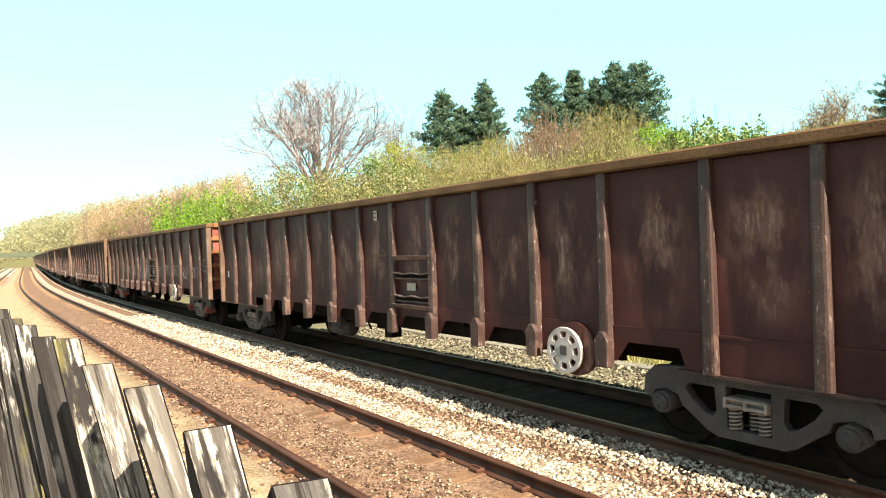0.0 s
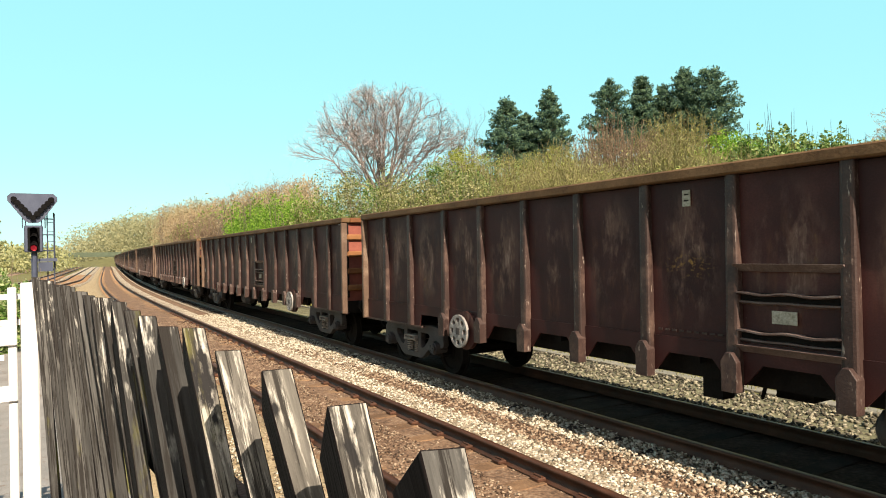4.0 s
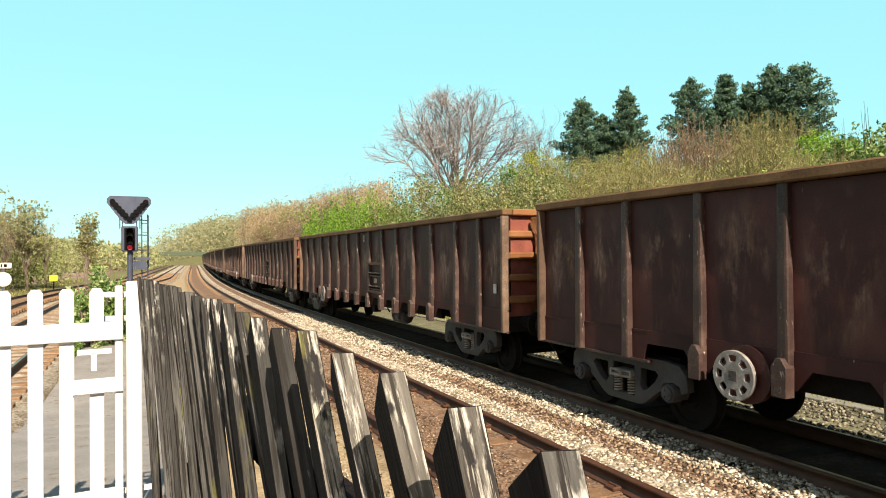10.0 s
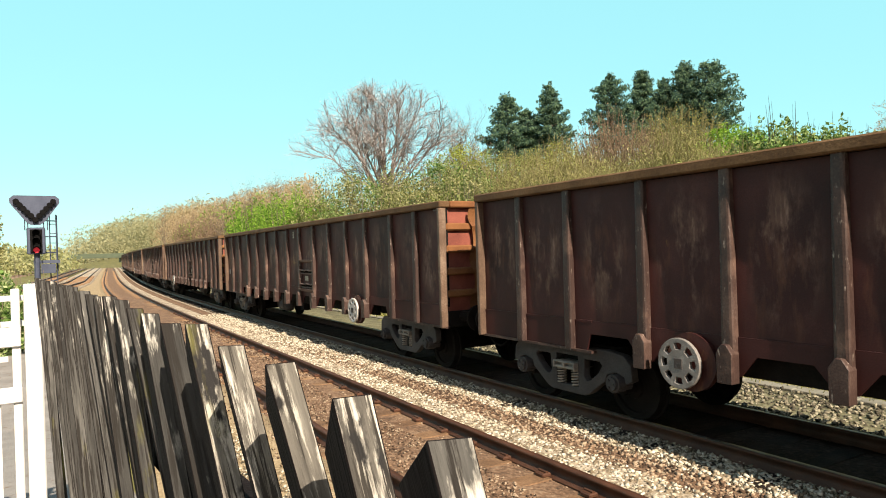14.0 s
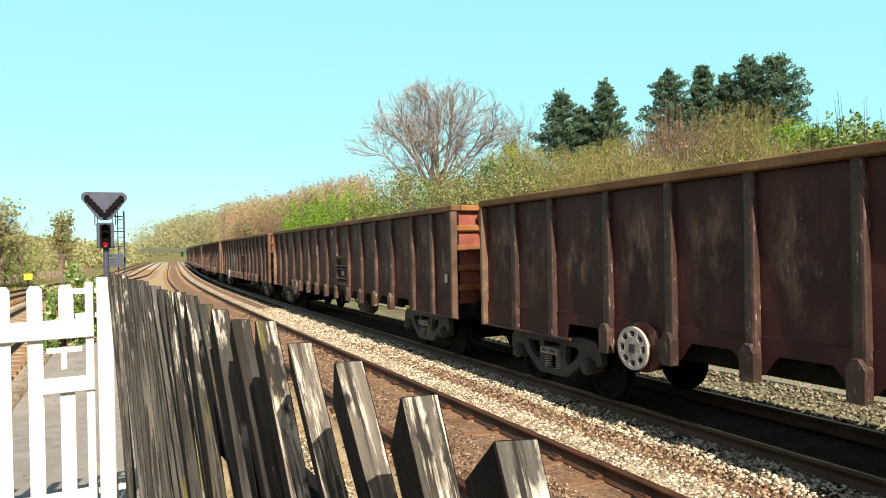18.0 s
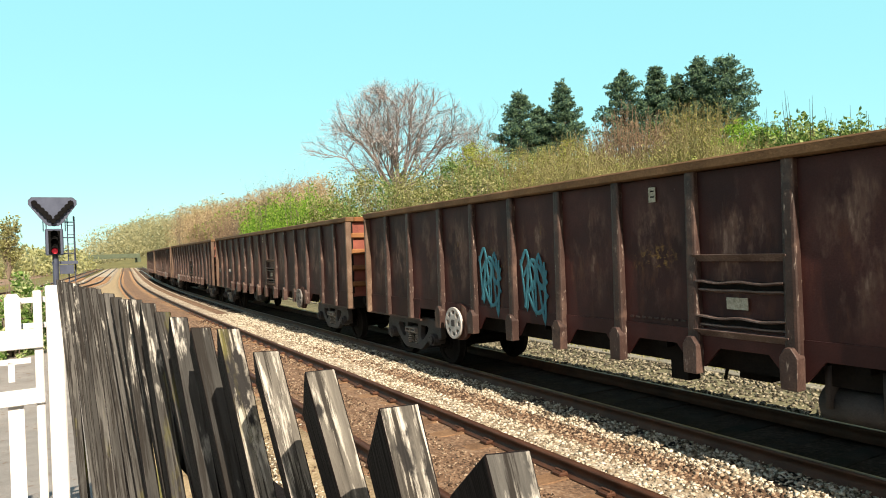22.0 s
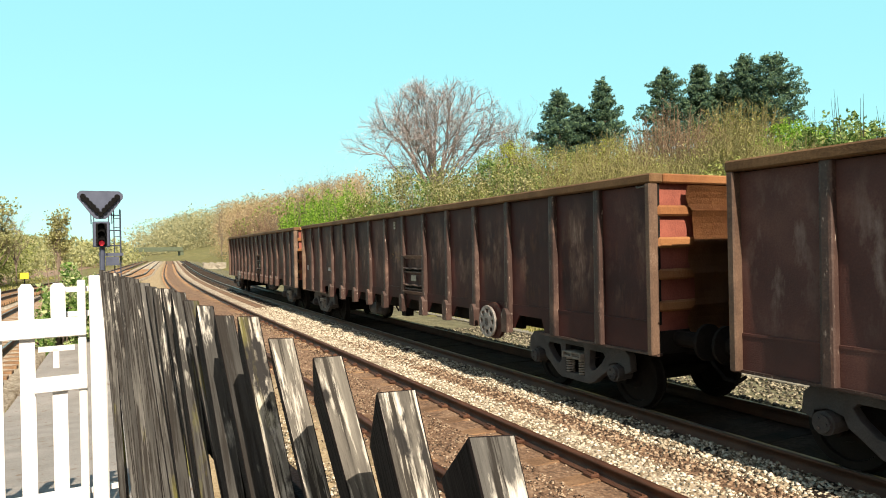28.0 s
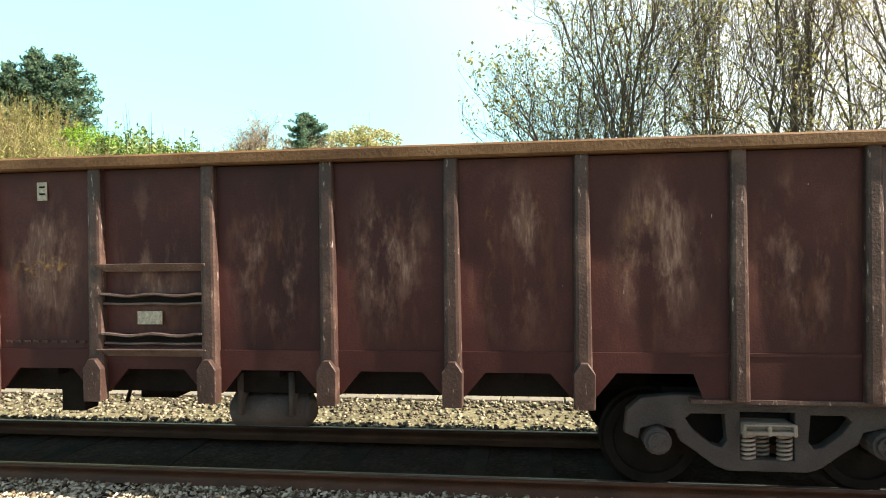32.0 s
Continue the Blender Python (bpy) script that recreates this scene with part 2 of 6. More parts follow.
SHINE = material("polished_rail_head", [(0.3, (0.30, 0.25, 0.22)), (0.7, (0.45, 0.4, 0.36))], 2.0, 0.3, 0.8, 0.05, 60)
SLEEPER = material("brown_dusty_sleeper", [(0.3, (0.12, 0.066, 0.037)), (0.5, (0.26, 0.15, 0.083)), (0.75, (0.44, 0.28, 0.16))], 3.5, 0.9, 0.0, 0.5, 40, per_object=0.2)
# sleepers of the train's track: the train's shade is put into their colour
SLEEPERSHADE = material("sleeper_darkened_for_shade", [(0.3, (0.016, 0.012, 0.01)), (0.5, (0.045, 0.033, 0.026)), (0.75, (0.1, 0.075, 0.055))], 3.5, 0.9, 0.0, 0.5, 40, per_object=0.2, spec=0.1)
BALLAST = material("pale_ballast_bed", [(0.32, (0.1, 0.075, 0.055)), (0.45, (0.34, 0.27, 0.19)), (0.55, (0.55, 0.48, 0.38)), (0.68, (0.78, 0.72, 0.61))], 3.0, 0.95, 0.0, 1.0, 22, 0.6)
BALLASTBROWN = material("rusty_ballast_bed", [(0.32, (0.07, 0.042, 0.028)), (0.5, (0.22, 0.13, 0.08)), (0.7, (0.4, 0.28, 0.19))], 3.0, 0.95, 0.0, 1.0, 24, 0.6)
BALLASTGREY = material("grey_mossy_ballast", [(0.32, (0.055, 0.055, 0.03)), (0.45, (0.14, 0.135, 0.075)), (0.55, (0.23, 0.22, 0.13)), (0.68, (0.35, 0.34, 0.22))], 3.0, 0.95, 0.0, 1.0, 22, 0.6)
# ballast below the train, base colour darkened to deepen the wagons' shadow
BALLASTSHADE = material("ballast_bed_darkened_for_shade", [(0.32, (0.016, 0.011, 0.009)), (0.5, (0.05, 0.034, 0.026)), (0.7, (0.12, 0.085, 0.065))], 3.0, 0.95, 0.0, 1.0, 24, 0.6, spec=0.1)
BALLASTSAND = material("sandy_ballast", [(0.32, (0.2, 0.14, 0.075)), (0.5, (0.42, 0.32, 0.19)), (0.7, (0.6, 0.5, 0.34))], 3.0, 0.95, 0.0, 1.0, 26, 0.6)
STONE = material("crushed_limestone", [(0.25, (0.2, 0.155, 0.105)), (0.5, (0.5, 0.43, 0.32)), (0.8, (0.8, 0.74, 0.61))], 1.0, 0.9, 0.0, 0.3, 50)
BALLASTPINK = material("stained_pink_ballast", [(0.32, (0.14, 0.085, 0.06)), (0.5, (0.33, 0.22, 0.16)), (0.7, (0.52, 0.4, 0.3))], 0.8, 0.95, 0.0, 1.0, 9, 0.5)
STONEGREY = material("grey_crushed_stone", [(0.25, (0.07, 0.062, 0.045)), (0.5, (0.18, 0.162, 0.12)), (0.8, (0.38, 0.35, 0.26))], 1.0, 0.95, 0.0, 0.3, 50)
STONEBROWN = material("rusty_crushed_stone", [(0.25, (0.085, 0.052, 0.034)), (0.5, (0.25, 0.155, 0.1)), (0.8, (0.46, 0.35, 0.25))], 1.0, 0.95, 0.0, 0.3, 50)
for st in (STONE, STONEGREY, STONEBROWN):
    nn, ll = st.node_tree.nodes, st.node_tree.links
    geo = nn.new("ShaderNodeNewGeometry")
    ramp_in = [k for k in nn if k.bl_idname == "ShaderNodeValToRGB"][0].inputs[0]
    ll.new(geo.outputs["Random Per Island"], ramp_in)
GROUND = material("rough_grass_ground", [(0.3, (0.11, 0.09, 0.035)), (0.5, (0.17, 0.165, 0.055)), (0.7, (0.29, 0.26, 0.11))], 0.5, 0.95, 0.0, 0.8, 8, 0.5)
ASPHALT = material("worn_grey_tarmac", [(0.3, (0.22, 0.21, 0.2)), (0.7, (0.42, 0.4, 0.38))], 2.0, 0.95, 0.0, 0.5, 60, 0.5)
overlay(ASPHALT, (0.2, 0.12, 0.07), noise_mask(0.58, 0.66, 9.0, (1, 1, 1), 3.0))
# wood of the broad faces, blackened because they are turned from the sun
FENCEWOOD = material("fence_wood_blackened_for_shade", [(0.3, (0.007, 0.005, 0.0055)), (0.55, (0.015, 0.0115, 0.0125)), (0.8, (0.042, 0.036, 0.036))], 6.0, 0.9, 0.0, 0.3, 40, 0.4, per_object=0.12, spec=0.1, stretch=(3, 3, 0.25))
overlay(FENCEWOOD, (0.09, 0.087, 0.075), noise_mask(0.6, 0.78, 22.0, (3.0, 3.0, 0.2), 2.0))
def top_mask(lo, hi):
    """1 at a picket's weathered and sunlit top, 0 below."""
    def build(n, l):
        tc = n.new("ShaderNodeTexCoord")
        sp = n.new("ShaderNodeSeparateXYZ")
        l.new(tc.outputs["Object"], sp.inputs[0])
        mr = n.new("ShaderNodeMapRange")
        mr.inputs[1].default_value, mr.inputs[2].default_value = lo, hi
        l.new(sp.outputs[2], mr.inputs[0])
        return mr.outputs[0]
    return build


# weathered edges of the near pickets, paler where sun strikes, most at the top
EDGEWOOD = material("bleached_sunlit_wood_grain", [(0.3, (0.06, 0.056, 0.052)), (0.5, (0.2, 0.188, 0.168)), (0.7, (0.5, 0.475, 0.42))], 6.0, 0.9, 0.0, 0.5, 45, 0.4, per_object=0.24, stretch=(4, 4, 0.3))
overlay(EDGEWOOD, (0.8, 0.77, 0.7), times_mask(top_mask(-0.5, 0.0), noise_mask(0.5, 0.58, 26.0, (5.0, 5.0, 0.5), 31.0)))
overlay(EDGEWOOD, (0.05, 0.045, 0.04), noise_mask(0.51, 0.55, 26.0, (6.0, 6.0, 0.22), 2.0))
overlay(EDGEWOOD, (0.27, 0.26, 0.06), noise_mask(0.6, 0.74, 5.0, (2.0, 2.0, 0.6), 8.0))
overlay(EDGEWOOD, (0.03, 0.029, 0.03), noise_mask(0.57, 0.62, 9.0, (2.0, 2.0, 0.8), 21.0))
# lichened edges, darkened for the neighbours' shadows, with sunlit pale tops painted in
EDGEGREY = material("grey_lichened_wood_part_shaded", [(0.3, (0.024, 0.024, 0.025)), (0.5, (0.07, 0.07, 0.068)), (0.72, (0.2, 0.198, 0.19))], 6.0, 0.9, 0.0, 0.4, 45, 0.35, per_object=0.2, stretch=(4, 4, 0.3))
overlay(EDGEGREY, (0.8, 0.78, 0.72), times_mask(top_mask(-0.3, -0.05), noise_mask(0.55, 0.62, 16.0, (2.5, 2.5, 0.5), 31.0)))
overlay(EDGEGREY, (0.03, 0.027, 0.025), noise_mask(0.5, 0.55, 26.0, (6.0, 6.0, 0.22), 2.0))
overlay(EDGEGREY, (0.22, 0.21, 0.05), noise_mask(0.6, 0.72, 5.0, (2.0, 2.0, 0.4), 8.0))
GATEPAINT = material("white_gloss_paint", [(0.3, (0.78, 0.79, 0.8)), (0.7, (0.86, 0.86, 0.86))], 4.0, 0.4, 0.0, 0.05, 40)
SIGNAL = material("grey_signal_steel", [(0.3, (0.06, 0.076, 0.125)), (0.7, (0.1, 0.122, 0.185))], 5.0, 0.5, 0.3, 0.05, 50)
SIGBLACK = material("matt_black_signal", [(0.3, (0.004, 0.004, 0.0045)), (0.7, (0.01, 0.01, 0.011))], 5.0, 0.7, 0.0, 0.05, 50, spec=0.05)
REDLAMP = bpy.data.materials.new("lit_red_lens")
REDLAMP.use_nodes = True
REDLAMP.node_tree.nodes["Principled BSDF"].inputs["Base Color"].default_value = (0.6, 0.02, 0.04, 1)
REDLAMP.node_tree.nodes["Principled BSDF"].inputs["Emission Color"].default_value = (1.0, 0.03, 0.08, 1)
REDLAMP.node_tree.nodes["Principled BSDF"].inputs["Emission Strength"].default_value = 0.1


def leaf(name, a, b, c, rough=0.6):
    m = material(name, [(p, [q * 1.5 for q in k]) for p, k in ((0.2, a), (0.5, b), (0.85, c))], 1.0, rough, 0.0, 0.0, 20, 0.0, spec=0.2)
    nn, ll = m.node_tree.nodes, m.node_tree.links
    geo = nn.new("ShaderNodeNewGeometry")
    rin = [k for k in nn if k.bl_idname == "ShaderNodeValToRGB"][0].inputs[0]
    ll.new(geo.outputs["Random Per Island"], rin)
    tr = nn.new("ShaderNodeBsdfTranslucent")
    ad = nn.new("ShaderNodeMixShader")
    ad.inputs[0].default_value = 0.5
    ll.new(rin.node.outputs[0], tr.inputs[0])
    out = nn["Material Output"]
    ll.new(nn["Principled BSDF"].outputs[0], ad.inputs[1])
    ll.new(tr.outputs[0], ad.inputs[2])
    ll.new(ad.outputs[0], out.inputs[0])
    return m


LEAF_OLIVE = leaf("olive_spring_leaves", (0.12, 0.145, 0.04), (0.23, 0.27, 0.075), (0.4, 0.44, 0.17))
LEAF_GREEN = leaf("fresh_green_leaves", (0.08, 0.19, 0.02), (0.17, 0.34, 0.04), (0.3, 0.48, 0.08))
LEAF_DARK = leaf("dark_green_leaves", (0.06, 0.125, 0.03), (0.13, 0.235, 0.06), (0.33, 0.43, 0.17))
LEAF_PINE = leaf("dark_pine_needles", (0.035, 0.085, 0.07), (0.085, 0.165, 0.115), (0.17, 0.27, 0.16))
LEAF_BUD = leaf("pale_leaf_buds", (0.2, 0.2, 0.07), (0.38, 0.38, 0.16), (0.55, 0.55, 0.3))
LEAF_TAN = leaf("tan_twigs_and_buds", (0.27, 0.19, 0.11), (0.42, 0.31, 0.18), (0.56, 0.46, 0.28))
LEAF_YOUNG = leaf("yellow_green_young_leaves", (0.17, 0.2, 0.03), (0.31, 0.36, 0.06), (0.46, 0.5, 0.13))
LEAF_PINK = leaf("pale_pink_buds", (0.5, 0.41, 0.39), (0.74, 0.64, 0.62), (0.95, 0.86, 0.84))
LEAF_YELLOW = leaf("yellow_green_willow", (0.15, 0.16, 0.045), (0.26, 0.275, 0.08), (0.38, 0.4, 0.15))
LEAF_SAGE = leaf("sage_pale_leaves", (0.115, 0.13, 0.04), (0.22, 0.24, 0.08), (0.5, 0.49, 0.26))
# far foliage: pale, even tones with the distance haze put into the colour
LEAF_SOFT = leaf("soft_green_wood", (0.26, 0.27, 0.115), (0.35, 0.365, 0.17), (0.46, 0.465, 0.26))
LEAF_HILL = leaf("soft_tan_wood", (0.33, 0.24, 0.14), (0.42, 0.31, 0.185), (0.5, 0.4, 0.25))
LEAF_HAZE = leaf("haze_toned_wood", (0.3, 0.3, 0.17), (0.36, 0.35, 0.2), (0.42, 0.42, 0.26))
LEAF_BUSH = leaf("lush_pale_tipped_leaves", (0.08, 0.17, 0.035), (0.17, 0.3, 0.075), (0.5, 0.56, 0.3))
# the pale blue is distance haze, mixed into the hill's own colour
HILLBLUE = material("haze_blue_hill", [(0.3, (0.3, 0.4, 0.45)), (0.7, (0.4, 0.5, 0.54))], 0.02, 0.95, 0.0, 0.0, 0.2)
STEMS = material("yellow_olive_stems", [(0.3, (0.24, 0.21, 0.09)), (0.7, (0.5, 0.45, 0.21))], 3.0, 0.8, 0.0, 0.0, 20, per_object=0.2)
BROWNSTEMS = material("red_brown_stems", [(0.3, (0.24, 0.16, 0.11)), (0.7, (0.44, 0.32, 0.22))], 3.0, 0.8, 0.0, 0.0, 20, per_object=0.2)
PANEL_GREY = material("greyed_scratched_panel", [(0.3, (0.09, 0.065, 0.065)), (0.55, (0.15, 0.115, 0.118)), (0.78, (0.24, 0.19, 0.19))], 1.6, 0.6, 0.0, 0.25, 60, 0.25, spec=0.2)
overlay(PANEL_GREY, (0.48, 0.42, 0.41), times_mask(middle_mask(0.6, 0.95), noise_mask(0.52, 0.64, 11.0, (3.0, 1, 0.35), 9.0)))
overlay(PANEL_GREY, (0.2, 0.1, 0.06), noise_mask(0.6, 0.7, 5.0, (1.5, 1, 0.8), 2.0))
GRASS = leaf("dry_and_green_grass", (0.12, 0.14, 0.03), (0.26, 0.26, 0.08), (0.5, 0.44, 0.22))
BARK = material("grey_brown_bark", [(0.3, (0.09, 0.075, 0.055)), (0.6, (0.19, 0.165, 0.125)), (0.8, (0.3, 0.28, 0.22))], 6.0, 0.9, 0.0, 0.6, 40)
PALEBARK = material("grey_violet_bark", [(0.3, (0.2, 0.17, 0.165)), (0.6, (0.34, 0.295, 0.29)), (0.8, (0.5, 0.45, 0.44))], 6.0, 0.9, 0.0, 0.4, 40)
TWIG = material("pale_twigs", [(0.3, (0.15, 0.115, 0.09)), (0.7, (0.3, 0.24, 0.19))], 3.0, 0.9, 0.0, 0.0, 20)
ROCK = material("pale_broken_stone", [(0.3, (0.2, 0.18, 0.14)), (0.7, (0.45, 0.42, 0.36))], 2.5, 0.9, 0.0, 0.6, 20)
YELLOW = material("yellow_paint", [(0.3, (0.6, 0.5, 0.04)), (0.7, (0.75, 0.65, 0.06))], 5.0, 0.6, 0.0, 0.1, 40)
GREENPAINT = material("faded_green_paint", [(0.3, (0.07, 0.1, 0.065)), (0.7, (0.12, 0.155, 0.1))], 1.0, 0.7, 0.0, 0.1, 10)
CONCRETE = material("weathered_concrete", [(0.3, (0.17, 0.17, 0.14)), (0.7, (0.34, 0.33, 0.28))], 2.0, 0.9, 0.0, 0.3, 30)

# ---- plan: a track that bends away behind the train ----
TH0, D0 = 2.2200, 3.620
SPACING = 3.405
S_ = np.arange(-200.0, 420.25, 0.25)
KAP = np.interp(S_, [0, 50, 80, 110], [2.93e-4, -1.422e-3, -5.0e-4, 0.0])
HEAD = np.cumsum(KAP) * 0.25
I0 = int(np.argmin(abs(S_)))
HEAD = HEAD - HEAD[I0] + TH0
CX, CY = np.cumsum(np.cos(HEAD)) * 0.25, np.cumsum(np.sin(HEAD)) * 0.25
CX, CY = CX - CX[I0] + math.sin(TH0) * D0, CY - CY[I0] - math.cos(TH0) * D0


def heading(s):
    return float(np.interp(s, S_, HEAD))


def place(s, l, z=0.0):
    """World point s metres along the near track (away is plus) and l metres across it (towards the train is plus)."""
    a = heading(s)
    return Vector((float(np.interp(s, S_, CX)) + math.sin(a) * l, float(np.interp(s, S_, CY)) - math.cos(a) * l, z))


def plan(x, y):
    """Arrays of (s, l) for arrays of world x, y."""
    x, y = np.asarray(x, float), np.asarray(y, float)
    s_out, l_out = np.empty(len(x)), np.empty(len(x))
    k = slice(None, None, 8)
    for a in range(0, len(x), 2000):
        dx, dy = x[a:a + 2000, None] - CX[None, k], y[a:a + 2000, None] - CY[None, k]
        j = np.argmin(dx * dx + dy * dy, 1)
        r = np.arange(len(j))
        h = HEAD[k][j]
        vx, vy = dx[r, j], dy[r, j]
        s_out[a:a + 2000] = S_[k][j] + vx * np.cos(h) + vy * np.sin(h)
        l_out[a:a + 2000] = vx * np.sin(h) - vy * np.cos(h)
    return s_out, l_out


def smooth(x, a, b):
    u = np.clip((x - a) / (b - a), 0, 1)
    return u * u * (3 - 2 * u)


def terrain(s, l):
    """Height of the ground: flat railway land, an embankment that rises behind the train, low land on the other side."""
    fade = 1 - 0.72 * smooth(-np.asarray(s), -14, 8)
    h = -0.42 + fade * (3.2 * smooth(l, 8.0, 16.0) + 5.2 * smooth(l, 14.0, 40.0) + 4.5 * smooth(l, 40, 120))
    h = h + 22 * smooth(l, 60, 260) * smooth(s, 60, 200) - 0.5 * smooth(-l, 13, 20) - 3.0 * smooth(-l, 20, 90)
    return h


def ground_at(s, l):
    return float(terrain(s, l))


# ---- mesh helpers ----
def part(name, bm, mat, parent=None, label="", smooth_faces=False):
    """Links a bmesh as one mesh object under its thing."""
    me = bpy.data.meshes.new(name)
    bm.to_mesh(me)
    bm.free()
    return link(name, me, mat, parent, label, smooth_faces)


def link(name, me, mat, parent=None, label="", smooth_faces=False):
    if mat and not me.materials:
        me.materials.append(mat)
    if smooth_faces:
        me.polygons.foreach_set("use_smooth", [True] * len(me.polygons))
    ob = new(name, me)
    if parent:
        ob.parent = parent
    if label:
        ob["label"] = label
    return ob


def empty(name, label, category, group="", kind="", m=None):
    ob = tagged(new(name), label, category, group, kind)
    ob.empty_display_size = 0.2
    if m is not None:
        ob.matrix_basis = m
    return ob


def box(bm, x0, x1, y0, y1, z0, z1, bev=0.0):
    g = bmesh.ops.create_cube(bm, size=1.0, matrix=Matrix.Translation(((x0 + x1) / 2, (y0 + y1) / 2, (z0 + z1) / 2)) @ Matrix.Diagonal((abs(x1 - x0), abs(y1 - y0), abs(z1 - z0), 1)))
    if bev:
        es = list({e for v in g["verts"] for e in v.link_edges})
        bmesh.ops.bevel(bm, geom=es, offset=bev, segments=1, affect="EDGES")
    return g["verts"]


def boxes(*dims, bev=0.0):
    bm = bmesh.new()
    for d in dims:
        box(bm, *d, bev=bev)
    return bm


def cyl(bm, p, q, r, r2=None, n=12, caps=True):
    p, q = Vector(p), Vector(q)
    d = q - p
    m = Matrix.Translation((p + q) / 2) @ d.to_track_quat("Z", "Y").to_matrix().to_4x4()
    return bmesh.ops.create_cone(bm, cap_ends=caps, segments=n, radius1=r, radius2=r if r2 is None else r2, depth=d.length, matrix=m)["verts"]


def prism(bm, outline, y0, y1):
    """Extrudes an outline of (x, z) from y0 to y1."""
    a = [bm.verts.new((x, y0, z)) for x, z in outline]
    b = [bm.verts.new((x, y1, z)) for x, z in outline]
    n = len(a)
    bm.faces.new(a)
    bm.faces.new(b[::-1])
    for i in range(n):
        bm.faces.new((a[i], b[i], b[(i + 1) % n], a[(i + 1) % n]))
    bmesh.ops.recalc_face_normals(bm, faces=bm.faces[:])


def flat_curve(name, loops, depth, bevel=0.006, cyclic=True, wire=0.0):
    """A mesh from closed loops of (x, y): inner loops are holes."""
    cu = bpy.data.curves.new(name, "CURVE")
    cu.dimensions = "2D" if not wire else "3D"
    if not wire:
        cu.fill_mode, cu.extrude, cu.bevel_depth = "BOTH", depth / 2, bevel
    else:
        cu.bevel_depth, cu.bevel_resolution = wire, 1
    for lp in loops:
        sp = cu.splines.new("POLY")
        sp.points.add(len(lp) - 1)
        for p, v in zip(sp.points, lp):
            p.co = (*v, 0, 1) if len(v) == 2 else (*v, 1)
        sp.use_cyclic_u = cyclic
    ob = bpy.data.objects.new(name, cu)
    me = bpy.data.meshes.new_from_object(ob)
    me.name = name
    bpy.data.objects.remove(ob)
    return me


def raw_mesh(name, verts, faces):
    me = bpy.data.meshes.new(name)
    verts, faces = np.asarray(verts, np.float32), np.asarray(faces, np.int32)
    me.vertices.add(len(verts))
    me.vertices.foreach_set("co", verts.ravel())
    k = faces.shape[1]
    me.loops.add(faces.size)
    me.loops.foreach_set("vertex_index", faces.ravel())
    me.polygons.add(len(faces))
    me.polygons.foreach_set("loop_start", np.arange(0, faces.size, k, dtype=np.int32))
    me.update(calc_edges=True)
    me.validate()
    return me


def sweep(profile, line):
    """Verts and faces of a profile of (across, up) swept along a line of (point, heading)."""
    vs, fs, n = [], [], len(profile)
    for i, (p, a) in enumerate(line):
        for u, w in profile:
            vs.append((p.x + math.sin(a) * u, p.y - math.cos(a) * u, p.z + w))
        if i:
            for k in range(n):
                a0, b0 = (i - 1) * n + k, (i - 1) * n + (k + 1) % n
                fs.append((a0, b0, b0 + n, a0 + n))
    return vs, fs

# ---- ground and tracks ----
def build_ground():
    g = np.concatenate([-np.geomspace(3000, 130, 14), np.arange(-120, 60, 3.0), np.geomspace(62, 3000, 16)])
    gy = np.concatenate([-np.geomspace(2000, 50, 10), np.arange(-40, 170, 3.0), np.geomspace(175, 3000, 16)])
    xx, yy = np.meshgrid(g, gy, indexing="ij")
    s, l = plan(xx.ravel(), yy.ravel())
    z = terrain(s, l)
    z = z + 0.25 * np.sin(xx.ravel() * 0.31) * np.sin(yy.ravel() * 0.27) * smooth(l, 12, 25)
    vs = np.stack([xx.ravel(), yy.ravel(), z], 1)
    nx, ny = xx.shape
    i, j = np.meshgrid(np.arange(nx - 1), np.arange(ny - 1), indexing="ij")
    a = (i * ny + j).ravel()
    fs = np.stack([a, a + ny, a + ny + 1, a + 1], 1)
    ob = link("ground", raw_mesh("ground", vs, fs), GROUND, smooth_faces=True)
    tagged(ob, "rough grassy railway land with a scrub-covered embankment", "ground", kind="structure")


def steps(s0, s1, near=1.0, far=4.0):
    out, s = [], s0
    while s < s1:
        out.append(s)
        s += near if -20 < s < 60 else far
    return out + [s1]


def drift(s):
    """The second route closes up to the first further on."""
    return 3.5 * float(smooth(s, 40.0, 85.0))


def centre(k, s):
    return (0.0, SPACING, -6.9 + drift(s), -10.3 + drift(s))[k]


RAIL = [(-0.036, 0.0), (0.036, 0.0), (0.036, -0.035), (0.010, -0.05), (0.010, -0.125), (0.07, -0.145), (0.07, -0.155), (-0.07, -0.155), (-0.07, -0.145), (-0.010, -0.125), (-0.010, -0.05), (-0.036, -0.035)]
TRACKS = []


